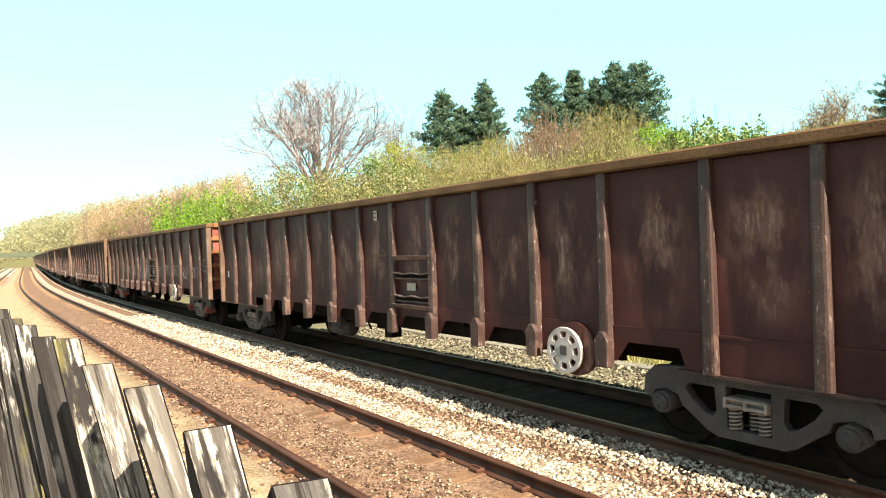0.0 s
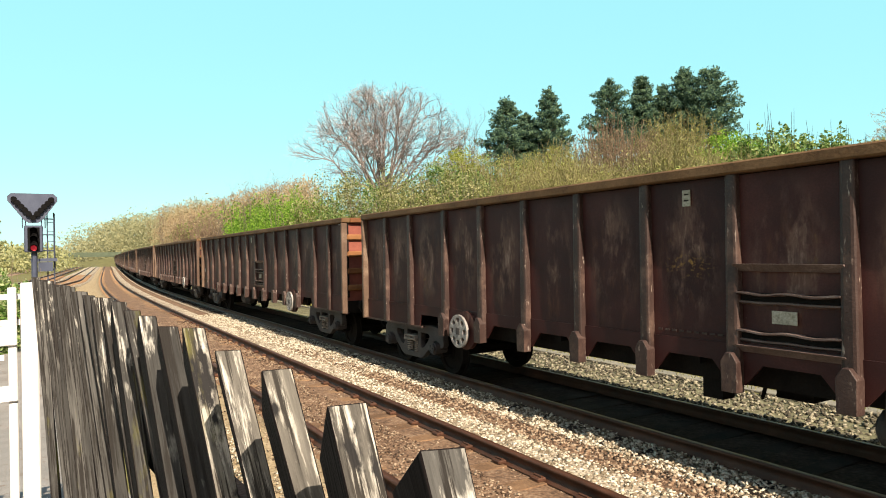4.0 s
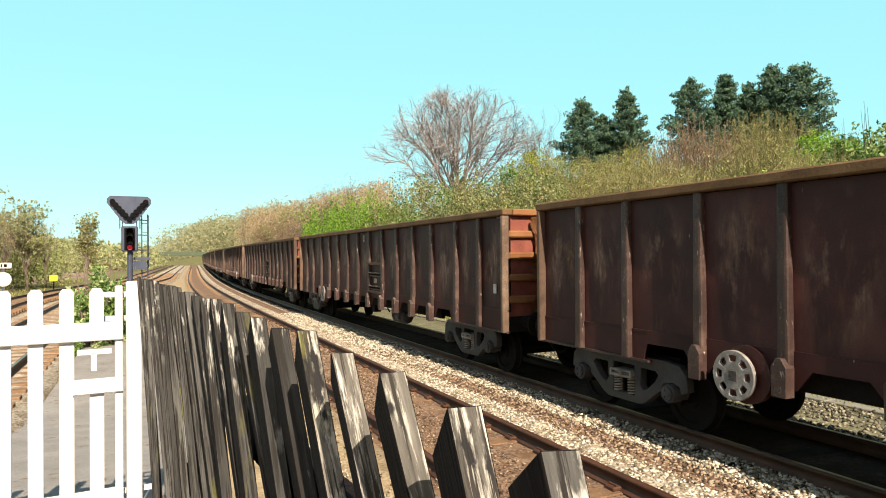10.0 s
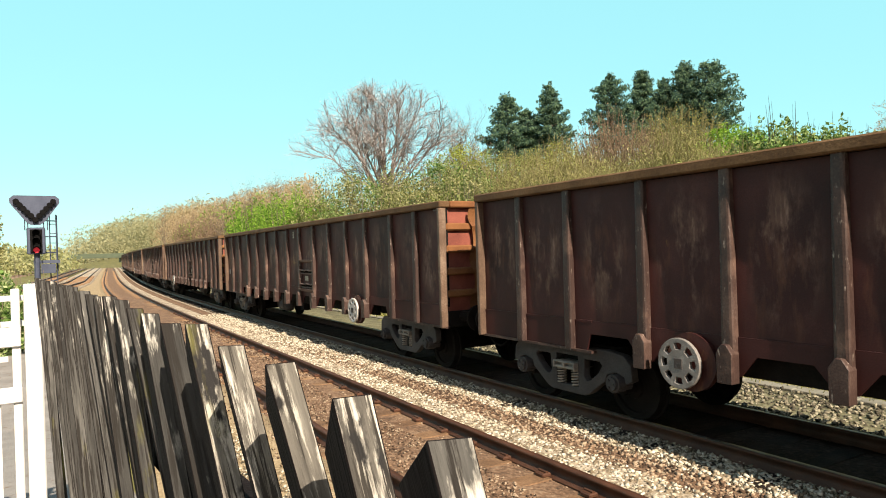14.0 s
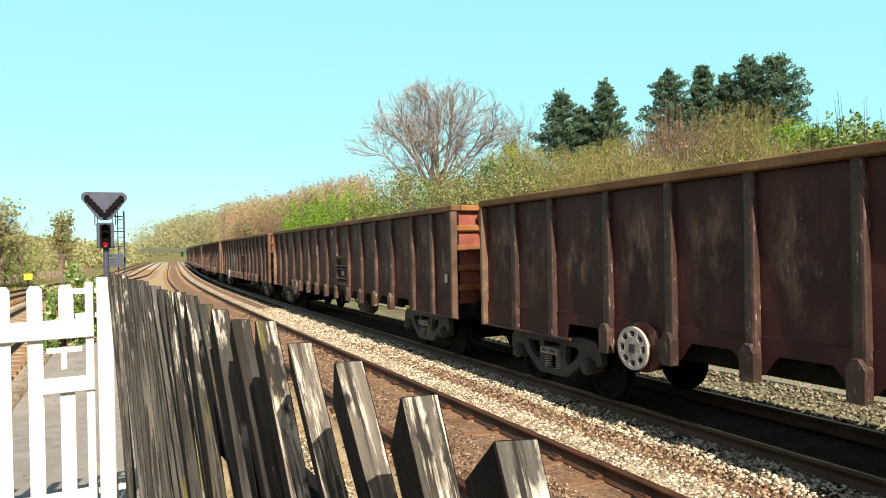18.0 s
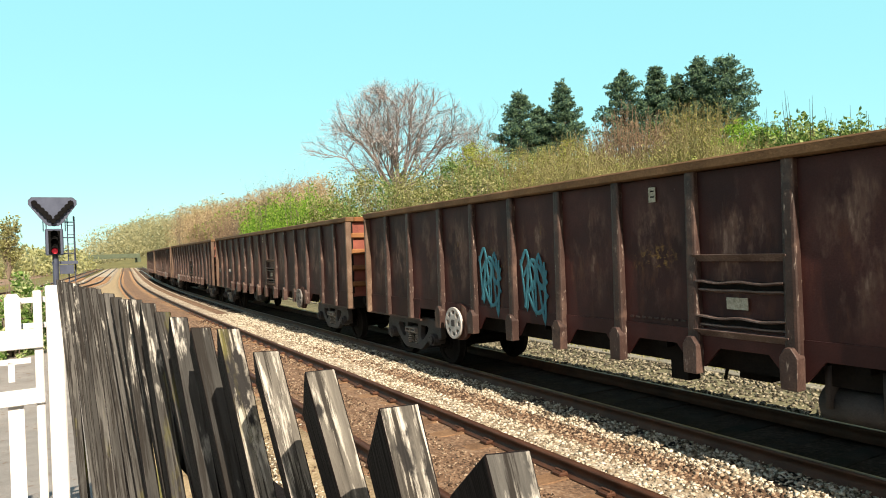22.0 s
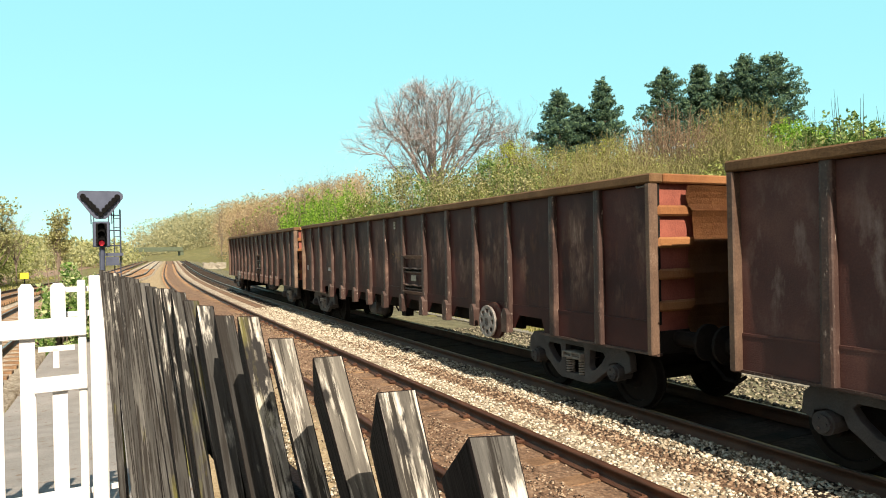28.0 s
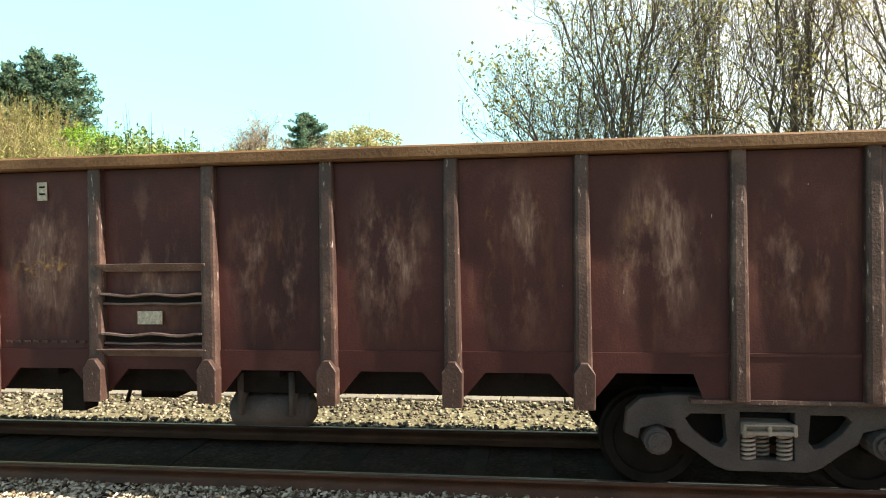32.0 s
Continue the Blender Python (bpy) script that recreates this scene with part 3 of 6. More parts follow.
def build_tracks():
    labels = ("plain railway track with rusty rails and brown sleepers", "railway track that carries the freight train", "railway track on the far side of the island", "outer railway track beyond the island")
    for k in range(4):
        tr = empty("track", labels[k], "railway track", "parallel tracks", "structure")
        TRACKS.append(tr)
        for side in (-0.7525, 0.7525):
            line = [(place(s, centre(k, s) + side), heading(s)) for s in steps(-70, 400)]
            v, f = sweep(RAIL, line)
            link("rail", raw_mesh("rail", v, f), RAILTOP, tr)
            if k > 0:
                v, f = sweep([(-0.026, 0.004), (0.026, 0.004), (0.026, 0.001), (-0.026, 0.001)], line)
                link("rail_head", raw_mesh("rail_head", v, f), SHINE, tr, "polished running surface")
    beds = [("near_track_bed", [(-1.0, -0.17), (-0.72, -0.166), (-0.5, -0.158), (-0.32, -0.144), (0.1, -0.14), (0.28, -0.146), (0.42, -0.158), (0.72, -0.166), (0.95, -0.17), (0.95, -0.6), (-1.0, -0.6)], BALLASTBROWN, 0, "rust-stained ballast between the rails"),
            ("cess", [(-3.4, -0.5), (-2.3, -0.36), (-1.4, -0.15), (-1.0, -0.14), (-1.0, -0.6), (-3.4, -0.8)], BALLASTSAND, 0, "sandy pale ballast shoulder beside the fence"),
            # this bed carries the train's shade in its colour
            ("train_track_bed", [(2.60, -0.17), (2.8, -0.165), (3.4, -0.155), (4.0, -0.165), (4.2, -0.17), (4.2, -0.6), (2.60, -0.6)], BALLASTSHADE, 0, "brown ballast under the train, darkened for its shade"),
            ("middle_bed", [(0.95, -0.14), (1.4, -0.145), (1.9, -0.175), (2.60, -0.17), (2.60, -0.6), (0.95, -0.6)], BALLAST, 0, "pale crushed-stone ballast between the tracks"),
            ("far_shoulder", [(4.2, -0.17), (4.9, -0.2), (5.4, -0.3), (7.1, -0.34), (7.1, -0.9), (4.2, -0.6)], BALLASTGREY, 0, "pale ballast shoulder behind the train"),
            ("island_track_bed", [(-3.0, -0.55), (-1.6, -0.25), (-0.9, -0.16), (0.9, -0.16), (1.6, -0.25), (1.6, -0.9), (-3.0, -0.9)], BALLAST, 2, "pale ballast under the tracks beyond the island"),
            ("outer_track_bed", [(-3.2, -0.55), (-1.6, -0.25), (-0.9, -0.16), (0.4, -0.16), (0.4, -0.9), (-3.2, -0.9)], BALLASTBROWN, 3, "brown ballast under the outer track")]
    beds.append(("stained_strip", [(1.5, -0.146), (1.74, -0.157), (1.98, -0.166), (1.98, -0.3), (1.5, -0.3)], BALLASTBROWN, 0, "brown stained strip along the pale ballast"))
    beds.append(("siding_bed", [(-5.4, -0.4), (-4.4, -0.37), (-3.3, -0.42), (-3.3, -0.9), (-5.4, -0.9)], BALLASTPINK, 0, "sandy gravel between the routes"))
    beds.append(("junction_bed", [(-28.0, -0.8), (-13.0, -0.5), (-9.0, -0.46), (-5.4, -0.44), (-5.4, -0.9), (-28.0, -1.2)], BALLASTPINK, 0, "stained ballast where the routes part"))
    for name, prof, mat, k, label in beds:
        line = [(place(s, centre(k, s)), heading(s)) for s in steps({"siding_bed": 13, "junction_bed": 24}.get(name, -70), 400)]
        v, f = sweep(prof, line)
        tagged(link(name, raw_mesh(name, v, f), mat), label, "ballast", kind="structure")


def build_sleepers():
    bm = boxes((-1.3, 1.3, -0.125, 0.125, -0.30, -0.150), bev=0.012)
    me = bpy.data.meshes.new("sleeper")
    bm.to_mesh(me)
    bm.free()
    old = me.copy()
    cl = bmesh.new()
    for c in (-0.84, -0.665, 0.665, 0.84):
        box(cl, c - 0.055, c + 0.055, -0.07, 0.07, -0.15, -0.105, 0.012)
        cyl(cl, (c, -0.06, -0.098), (c, 0.06, -0.098), 0.016, n=6)
    clip = bpy.data.meshes.new("rail_clip")
    cl.to_mesh(clip)
    cl.free()
    for k in range(4):
        far_v, far_f = [], []
        s = -30.0
        while s < (150 if k < 2 else 110):
            m = Matrix.Translation(place(s, centre(k, s))) @ Matrix.Rotation(heading(s) - math.pi / 2 + random.uniform(-0.01, 0.01), 4, "Z")
            if k == 0 and -6 < s < 45 or k == 1 and 0 < s < 45:
                ob = link("sleeper", me if k == 0 else old, SLEEPER if k == 0 else SLEEPERSHADE, TRACKS[k])
                ob.matrix_basis = m @ Matrix.Translation((random.uniform(-0.03, 0.03), 0, random.uniform(-0.012, 0.006)))
                if k == 0 and s < 30:
                    link("rail_clip", clip, RAILTOP, TRACKS[k], "rusty chair and clip").matrix_basis = m
            else:
                b = len(far_v)
                far_v += [tuple(m @ v.co) for v in me.vertices]
                far_f += [[b + i for i in p.vertices] for p in me.polygons]
            s += 0.68
        fm = bpy.data.meshes.new("sleepers")
        fm.from_pydata(far_v, [], far_f)
        tagged(link("sleepers", fm, SLEEPERSHADE if k == 1 else SLEEPER, TRACKS[k]), kind="stuff")


def stones(name, mat, regions, label, seed):
    """Loose broken stones strewn over bands of (s0, s1, l0, l1, z, count, size)."""
    rng = np.random.default_rng(seed)
    base = np.array([(1, 0, 0), (-1, 0, 0), (0, 1, 0), (0, -1, 0), (0, 0, 1), (0, 0, -1)], float)
    tri = np.array([(0, 2, 4), (2, 1, 4), (1, 3, 4), (3, 0, 4), (2, 0, 5), (1, 2, 5), (3, 1, 5), (0, 3, 5)])
    V, F, at = [], [], 0
    for s0, s1, l0, l1, z, count, size in regions:
        s, l = rng.uniform(s0, s1, count), rng.uniform(l0, l1, count)
        a = np.interp(s, S_, HEAD)
        x, y = np.interp(s, S_, CX) + np.sin(a) * l, np.interp(s, S_, CY) - np.cos(a) * l
        r = size * rng.uniform(0.55, 1.35, (count, 1, 1))
        p = base[None] * rng.uniform(0.6, 1.2, (count, 6, 3)) + rng.normal(0, 0.22, (count, 6, 3))
        q = rng.normal(size=(count, 4))
        q /= np.linalg.norm(q, axis=1)[:, None]
        w, i, j, k = q.T
        R = np.stack([1 - 2 * (j * j + k * k), 2 * (i * j - k * w), 2 * (i * k + j * w), 2 * (i * j + k * w), 1 - 2 * (i * i + k * k), 2 * (j * k - i * w), 2 * (i * k - j * w), 2 * (j * k + i * w), 1 - 2 * (i * i + j * j)], 1).reshape(-1, 3, 3)
        p = np.einsum("nab,nvb->nva", R, p) * r
        p[:, :, 2] *= 0.75
        p += np.stack([x, y, z + rng.uniform(-0.01, 0.02, count)], 1)[:, None]
        V.append(p.reshape(-1, 3))
        F.append((tri[None] + 6 * np.arange(count)[:, None, None]).reshape(-1, 3) + at)
        at += 6 * count
    tagged(link(name, raw_mesh(name, np.concatenate(V), np.concatenate(F)), mat), label, "ballast", kind="stuff")

# ---- the freight train ----
L = 16.57
PANELS = [1.0, 1.03, 1.26] + [1.11] * 9 + [1.26, 1.03, 1.0]
HW = 1.22
Z0, Z1 = 0.87, 2.93
AXLE, WHEEL_R, PIVOT = 0.90, 0.42, L / 2 - 1.80


def share(name, bm):
    me = bpy.data.meshes.new(name)
    bm.to_mesh(me)
    bm.free()
    return me


def wagon_meshes():
    M = {}
    for w in sorted(set(PANELS)):
        bm = bmesh.new()
        n, q = 6, 8
        grid = [[bm.verts.new(((i / n - 0.5) * w, 0.018 * math.sin(math.pi * i / n) * math.sin(math.pi * j / q) * (1 + 0.6 * math.sin(7 * w + i)), -0.83 + 1.66 * j / q)) for j in range(q + 1)] for i in range(n + 1)]
        for i in range(n):
            for j in range(q):
                bm.faces.new((grid[i][j], grid[i + 1][j], grid[i + 1][j + 1], grid[i][j + 1]))
        ret = bmesh.ops.extrude_face_region(bm, geom=bm.faces[:])
        for v in ret["geom"]:
            if isinstance(v, bmesh.types.BMVert):
                v.co.y = 0.03
        bmesh.ops.recalc_face_normals(bm, faces=bm.faces[:])
        M["panel", w] = share("panel", bm)
        bm = bmesh.new()
        prism(bm, [(-w / 2, 1.26), (w / 2, 1.26), (w / 2, 0.87), (w / 2 - 0.1, 0.87), (w / 2 - 0.28, 1.08), (-w / 2 + 0.28, 1.08), (-w / 2 + 0.1, 0.87), (-w / 2, 0.87)], -0.012, 0.012)
        M["skirt", w] = share("skirt", bm)
        bm = bmesh.new()
        prism(bm, [(-w / 2, 1.26), (w / 2, 1.26), (w / 2, Z0), (-w / 2, Z0)], -0.012, 0.012)
        M["solid", w] = share("skirt", bm)
    w = 1.26
    for d in (1, -1):
        bm = bmesh.new()
        pts = [(-w / 2, 1.26), (w / 2, 1.26), (w / 2, Z0), (w / 2 - 0.28, Z0), (w / 2 - 0.36, 1.09), (-w / 2 + 0.28, 1.09), (-w / 2 + 0.1, 0.87), (-w / 2, 0.87)]
        prism(bm, [(x * d, z) for x, z in pts], -0.012, 0.012)
        M["arch", d] = share("skirt", bm)

    def rib(z0):
        bm = bmesh.new()
        lo, hi = [], []
        for z, row, g in ((z0, lo, 1.0), (Z1, hi, 0.82)):
            for i in range(8):
                a = math.pi * i / 7
                row.append(bm.verts.new((-0.078 * g * math.copysign(abs(math.cos(a)) ** 0.5, math.cos(a)), -0.085 * g * math.sin(a) ** 0.4, z)))
        for i in range(7):
            bm.faces.new((lo[i], lo[i + 1], hi[i + 1], hi[i]))
        bm.faces.new(lo[::-1])
        bm.faces.new(hi)
        bm.faces.new((lo[0], hi[0], hi[7], lo[7]))
        bmesh.ops.recalc_face_normals(bm, faces=bm.faces[:])
        return share("rib", bm)
    M["rib"], M["long_rib"] = rib(1.10), rib(0.88)
    bm = bmesh.new()
    prism(bm, [(-0.085, 0.8), (0.085, 0.8), (0.09, 1.1), (0.03, 1.19), (-0.03, 1.19), (-0.09, 1.1)], -0.14, -0.015)
    bmesh.ops.bevel(bm, geom=bm.edges[:], offset=0.006, segments=1, affect="EDGES")
    M["foot"] = share("rib_foot", bm)
    M["post"] = share("corner_post", boxes((-0.09, 0.0, -0.11, 0.03, 0.86, Z1), bev=0.015))
    bm = bmesh.new()
    prism(bm, [(-0.53, 0.022), (0.53, 0.022), (0.53, -0.05), (-0.53, -0.05)], -0.1, 0.0)
    for v in bm.verts:
        if v.co.y < -0.05 and v.co.z < 0:
            v.co.y = -0.03
    M["step"] = share("step", bm)
    # pressed pocket: bowed upper lip and lower lip, a black slab as shade between
    bm = bmesh.new()
    for z, dep, sag in ((0.045, 0.085, 0.02), (-0.045, 0.05, 0.006)):
        rows = []
        for i in range(13):
            u = i / 6 - 1
            c = sag * (math.cos(u * math.pi * 2) * 0.5 - 0.5) * (1 - abs(u) ** 6)
            rows.append([bm.verts.new((u * 0.49, y, z + c + e)) for y, e in ((0.0, 0.008), (-dep, 0.008), (-dep, -0.008), (0.0, -0.03))])
        for a, b in zip(rows, rows[1:]):
            for i in range(4):
                bm.faces.new((a[i], a[(i + 1) % 4], b[(i + 1) % 4], b[i]))
        bm.faces.new(rows[0])
        bm.faces.new(rows[-1][::-1])
    bmesh.ops.recalc_face_normals(bm, faces=bm.faces[:])
    M["pocket"] = share("foothold", bm)
    M["hollow"] = share("hollow", boxes((-0.48, 0.48, -0.02, 0.0, -0.035, 0.04)))
    bm = bmesh.new()
    cyl(bm, (0, -0.03, 0), (0, 0.04, 0), 0.31, n=28)
    M["drum"] = share("brake_drum", bm)
    # brake wheel: one pressed disc with eight openings
    ring = [(0.262 * math.cos(t * math.pi / 14), 0.262 * math.sin(t * math.pi / 14)) for t in range(28)]
    loops = [ring]
    for i in range(8):
        c = i * math.pi / 4
        loops.append([(r * math.cos(c + e), r * math.sin(c + e)) for r, e in ((0.145, -0.27), (0.14, 0.0), (0.145, 0.27), (0.222, 0.27), (0.229, 0.0), (0.222, -0.27))])
    M["brake"] = flat_curve("brake_wheel", loops, 0.03, 0.008)
    M["frame"] = bogie_frame()
    # one coil of the spring nest
    coil = [(0.055 * math.cos(k * math.pi / 4), 0.055 * math.sin(k * math.pi / 4), 0.335 + 0.0046 * k) for k in range(49)]
    M["spring"] = flat_curve("spring", [coil], 0, cyclic=False, wire=0.0125)
    bm = boxes((-0.22, 0.22, -0.1, 0.3, 0.565, 0.6), (-0.2, 0.2, -0.05, 0.3, 0.6, 0.66), (-0.215, -0.185, -0.11, 0.0, 0.56, 0.655), (0.185, 0.215, -0.11, 0.0, 0.56, 0.655), (-0.015, 0.015, -0.11, 0.0, 0.56, 0.655), (-0.215, 0.215, -0.105, -0.07, 0.64, 0.662), bev=0.008)
    M["bolster"] = share("bolster_end", bm)
    bm = bmesh.new()
    cyl(bm, (0, -0.1, 0), (0, 0.14, 0), 0.115, n=14)
    cyl(bm, (0, -0.135, 0), (0, -0.1, 0), 0.085, n=14)
    for k in range(3):
        a = k * 2.094
        cyl(bm, (0.05 * math.cos(a), -0.15, 0.05 * math.sin(a)), (0.05 * math.cos(a), -0.13, 0.05 * math.sin(a)), 0.016, n=6)
    M["box"] = share("axle_box", bm)
    bm = bmesh.new()
    half = [(1.0, 0.0), (1.0, 0.075), (0.81, 0.075), (0.81, 0.14), (0.785, 0.15), (0.75, 0.32), (0.785, 0.33), (0.785, WHEEL_R - 0.01), (0.69, WHEEL_R), (0.68, WHEEL_R + 0.028), (0.65, WHEEL_R + 0.02), (0.65, 0.33), (0.70, 0.31), (0.70, 0.15), (0.62, 0.14), (0.62, 0.075)]
    prof = half + [(-y, r) for y, r in half[::-1]]
    rings = [[bm.verts.new((r * math.cos(2 * math.pi * i / 28), y, r * math.sin(2 * math.pi * i / 28))) for i in range(28)] for y, r in prof if r > 0]
    for a, b in zip(rings, rings[1:]):
        for i in range(28):
            bm.faces.new((a[i], a[(i + 1) % 28], b[(i + 1) % 28], b[i]))
    bm.faces.new(rings[0])
    bm.faces.new(rings[-1])
    bmesh.ops.recalc_face_normals(bm, faces=bm.faces[:])
    M["wheelset"] = share("wheelset", bm)
    return M


def bogie_frame():
    outer = [(-1.15, 0.56), (-1.13, 0.74), (-1.02, 0.84), (-0.75, 0.87), (0.75, 0.87), (1.02, 0.84), (1.13, 0.74), (1.15, 0.56), (1.06, 0.52), (1.04, 0.60), (0.90, 0.64), (0.74, 0.60), (0.70, 0.50),
             (0.58, 0.42), (0.42, 0.30), (0.32, 0.26), (-0.32, 0.26), (-0.42, 0.30), (-0.58, 0.42), (-0.70, 0.50), (-0.74, 0.60), (-0.90, 0.64), (-1.04, 0.60), (-1.06, 0.52)]
    win = [(0.33, 0.74), (0.62, 0.74), (0.68, 0.68), (0.60, 0.57), (0.45, 0.45), (0.36, 0.43), (0.31, 0.5)]
    mid = [(-0.23, 0.76), (0.23, 0.76), (0.23, 0.33), (-0.23, 0.33)]
    return flat_curve("side_frame", [outer, win[::-1], [(-x, z) for x, z in win], mid[::-1]], 0.09, 0.014)


def end_sheet():
    """The buckled sheet that hangs over the ribs of the end."""
    bm = bmesh.new()
    rows = []
    for j in range(25):
        z = Z1 - 0.02 - j / 24 * 1.85
        bulge = 0.05 * max(0.0, math.cos((z - 2.6) / 0.385 * 2 * math.pi)) + 0.012 * math.sin(9 * z)
        edge = 0.05 * math.sin(8.0 * z + 1.0)
        rows.append([bm.verts.new((0.085 + bulge * (0.6 + 0.4 * math.cos(3 * u)) + 0.012 * math.sin(14 * u + 4 * z), -0.72 + (1.5 * u) + (edge if u == 0 else -edge if u == 1 else 0), z)) for u in [i / 8 for i in range(9)]])
    for a, b in zip(rows, rows[1:]):
        for i in range(8):
            bm.faces.new((a[i], b[i], b[i + 1], a[i + 1]))
    bmesh.ops.solidify(bm, geom=bm.faces[:], thickness=0.012)
    bmesh.ops.recalc_face_normals(bm, faces=bm.faces[:])
    return share("end_sheet", bm)


def build_wagon(M, SHEET, mirror, name="freight_wagon"):
    """Origin under the middle at rail height, x ahead, the side with the brake wheel as the platform sees it at y minus."""
    W = empty(name, "weathered dark brown steel box wagon with ribbed sides", "freight wagon", "wagons of the train")
    edges = np.concatenate([[0], np.cumsum(PANELS)]) - sum(PANELS) / 2
    edges = edges * (L - 0.09) / sum(PANELS)
    for side in (-1, 1):
        turn = Matrix.Identity(4) if side < 0 else Matrix.Rotation(math.pi, 4, "Z")
        wall = part("side_wall", boxes((-L / 2 + 0.02, L / 2 - 0.02, -HW + 0.032, -HW + 0.07, 1.22, Z1)), UNDER, W, "dark inner plate of the side")
        wall.matrix_basis = turn
        top = part("top_rail", boxes((-L / 2 - 0.02, L / 2 + 0.02, -HW - 0.11, -HW + 0.1, Z1, Z1 + 0.118), bev=0.018), COAMING, W, "rusty brown top rail")
        top.matrix_basis = turn
        for i, w in enumerate(PANELS):
            x = float(edges[i] + edges[i + 1]) / 2
            p = link("panel", M["panel", w], PANEL, wall)
            if i == 7:
                p.material_slots[0].link = "OBJECT"
                p.material_slots[0].material = PANEL_MARKED
            p.location = (x, -HW, 2.09)
            d = len(PANELS) - 1 - i
            e = min(i, d)
            if e < 2:
                k = link("skirt", M["solid", w], PANEL, wall)
            elif e == 2:
                k = link("skirt", M["arch", 1 if i > 7 else -1], PANEL, wall)
            else:
                k = link("skirt", M["skirt", w], PANEL, wall)
            k.location = (x, -HW, 0)
        for i in range(1, len(PANELS)):
            e = min(i, len(PANELS) - i)
            r = link("rib", M["long_rib" if e < 3 else "rib"], RIB, wall)
            r.location = (float(edges[i]), -HW, 0)
            if e >= 3:
                link("rib_foot", M["foot"], RIB, wall).location = (float(edges[i]), -HW, 0)
        for x in (-L / 2, L / 2):
            c = link("corner_post", M["post"], POSTWORN, wall, "scuffed lighter corner post")
            c.location = (x if x > 0 else x + 0.09, -HW, 0)
        # ladder in the panel next to the middle
        lad = 8
        x = float(edges[lad] + edges[lad + 1]) / 2
        for z in (2.03, 1.25):
            link("step", M["step"], STEPWORN, wall, "steel ledge").location = (x, -HW, z)
        for z in (1.735, 1.37):
            link("foothold", M["pocket"], STEPWORN, wall, "pressed steel foothold").location = (x, -HW, z)
            # black slab between the lips paints the shade of a recess
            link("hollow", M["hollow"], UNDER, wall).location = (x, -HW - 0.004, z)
        pl = part("label_plate", boxes((-0.12, 0.12, -0.006, 0.006, -0.06, 0.06)), PLATE, wall, "small pale data plate")
        pl.location = (x - 0.04, -HW - 0.022, 1.555)
        # white notice and faint lettering on the next panel
        xn = float(edges[lad - 1] + edges[lad]) / 2
        nt = part("notice", boxes((-0.05, 0.05, -0.004, 0.004, -0.085, 0.085)), PLATE, wall, "small white notice")
        nt.location = (xn, -HW - 0.014, 2.74)
        for z in (2.78, 2.715):
            part("notice_mark", boxes((-0.025, 0.03, -0.003, 0.003, -0.008, 0.008)), UNDER, wall, "dark mark on the notice").location = (xn, -HW - 0.019, z)
        for k in range(9):
            part("lettering_bar", boxes((-0.03, 0.03, -0.003, 0.003, -0.01, 0.01)), RIB, wall, "faded small lettering").location = (xn - 0.38 + k * 0.095, -HW - 0.012, 1.33)
        # brake wheel beside one bogie
        bx = -mirror * (PIVOT - 2.07)
        bw = link("brake_wheel", M["brake"], BRAKEPAINT, wall, "spoked handbrake wheel")
        bw.matrix_basis = Matrix.Translation((bx, -HW - 0.12, 0.93)) @ Matrix.Rotation(math.pi / 2, 4, "X")
        dr = link("brake_drum", M["drum"], PANEL, wall, "dark brown guard behind the brake wheel")
        dr.location = (bx + 0.1, -HW - 0.035, 0.95)
        hb = part("brake_hub", boxes((-0.07, 0.07, -0.03, 0.12, -0.07, 0.07), bev=0.02), CAST, wall)
        hb.location = (bx, -HW - 0.12, 0.93)
        # folded lip under the solid end panels
        for d in (-1, 1):
            xs = sorted((d * (L / 2 - 2.45), d * L / 2))
            part("lip", boxes((xs[0], xs[1], -HW - 0.035, -HW + 0.05, Z0 - 0.02, Z0 + 0.012)), RIB, wall)
            part("seam", boxes((xs[0], xs[1], -HW - 0.018, -HW + 0.02, 1.235, 1.262)), PANEL, wall)
        # worn patches of lettering near the end and a small yellow notice
        for dx, z, hh in ((mirror * (L / 2 - 0.45), 1.62, 0.12),):
            nt = part("notice", boxes((-0.055, 0.055, -0.004, 0.004, -hh * 0.7, hh * 0.7)), WHITEPAINT, wall, "small white notice")
            nt.location = (dx, -HW - 0.016, z)
    for d in (1, -1):
        turn = Matrix.Identity(4) if d > 0 else Matrix.Rotation(math.pi, 4, "Z")
        end = part("end_wall", boxes((L / 2 - 0.12, L / 2 - 0.07, -HW + 0.03, HW - 0.03, 0.95, Z1)), ENDRED, W, "red-brown ribbed end")
        end.matrix_basis = turn
        for z in (2.6, 2.215, 1.83, 1.445):
            rb = part("end_rib", boxes((L / 2 - 0.075, L / 2 + 0.01, -HW + 0.03, HW - 0.03, z - 0.065, z + 0.065), bev=0.025), ENDPLATE, end)
        sh = link("end_sheet", SHEET, ENDPLATE, end, "buckled orange-brown sheet")
        sh.location = (L / 2 - 0.045, 0, 0)
        cr = part("end_top_rail", boxes((L / 2 - 0.11, L / 2 + 0.035, -HW + 0.1, HW - 0.1, Z1, Z1 + 0.116), bev=0.018), ENDPLATE, end)
        hs = part("headstock", boxes((L / 2 - 0.2, L / 2 - 0.03, -1.2, 1.2, 0.86, 1.14), (L / 2 - 0.03, L / 2 + 0.05, -0.25, 0.25, 0.9, 1.1), bev=0.01), UNDER, W, "black headstock")
        hs.matrix_basis = turn
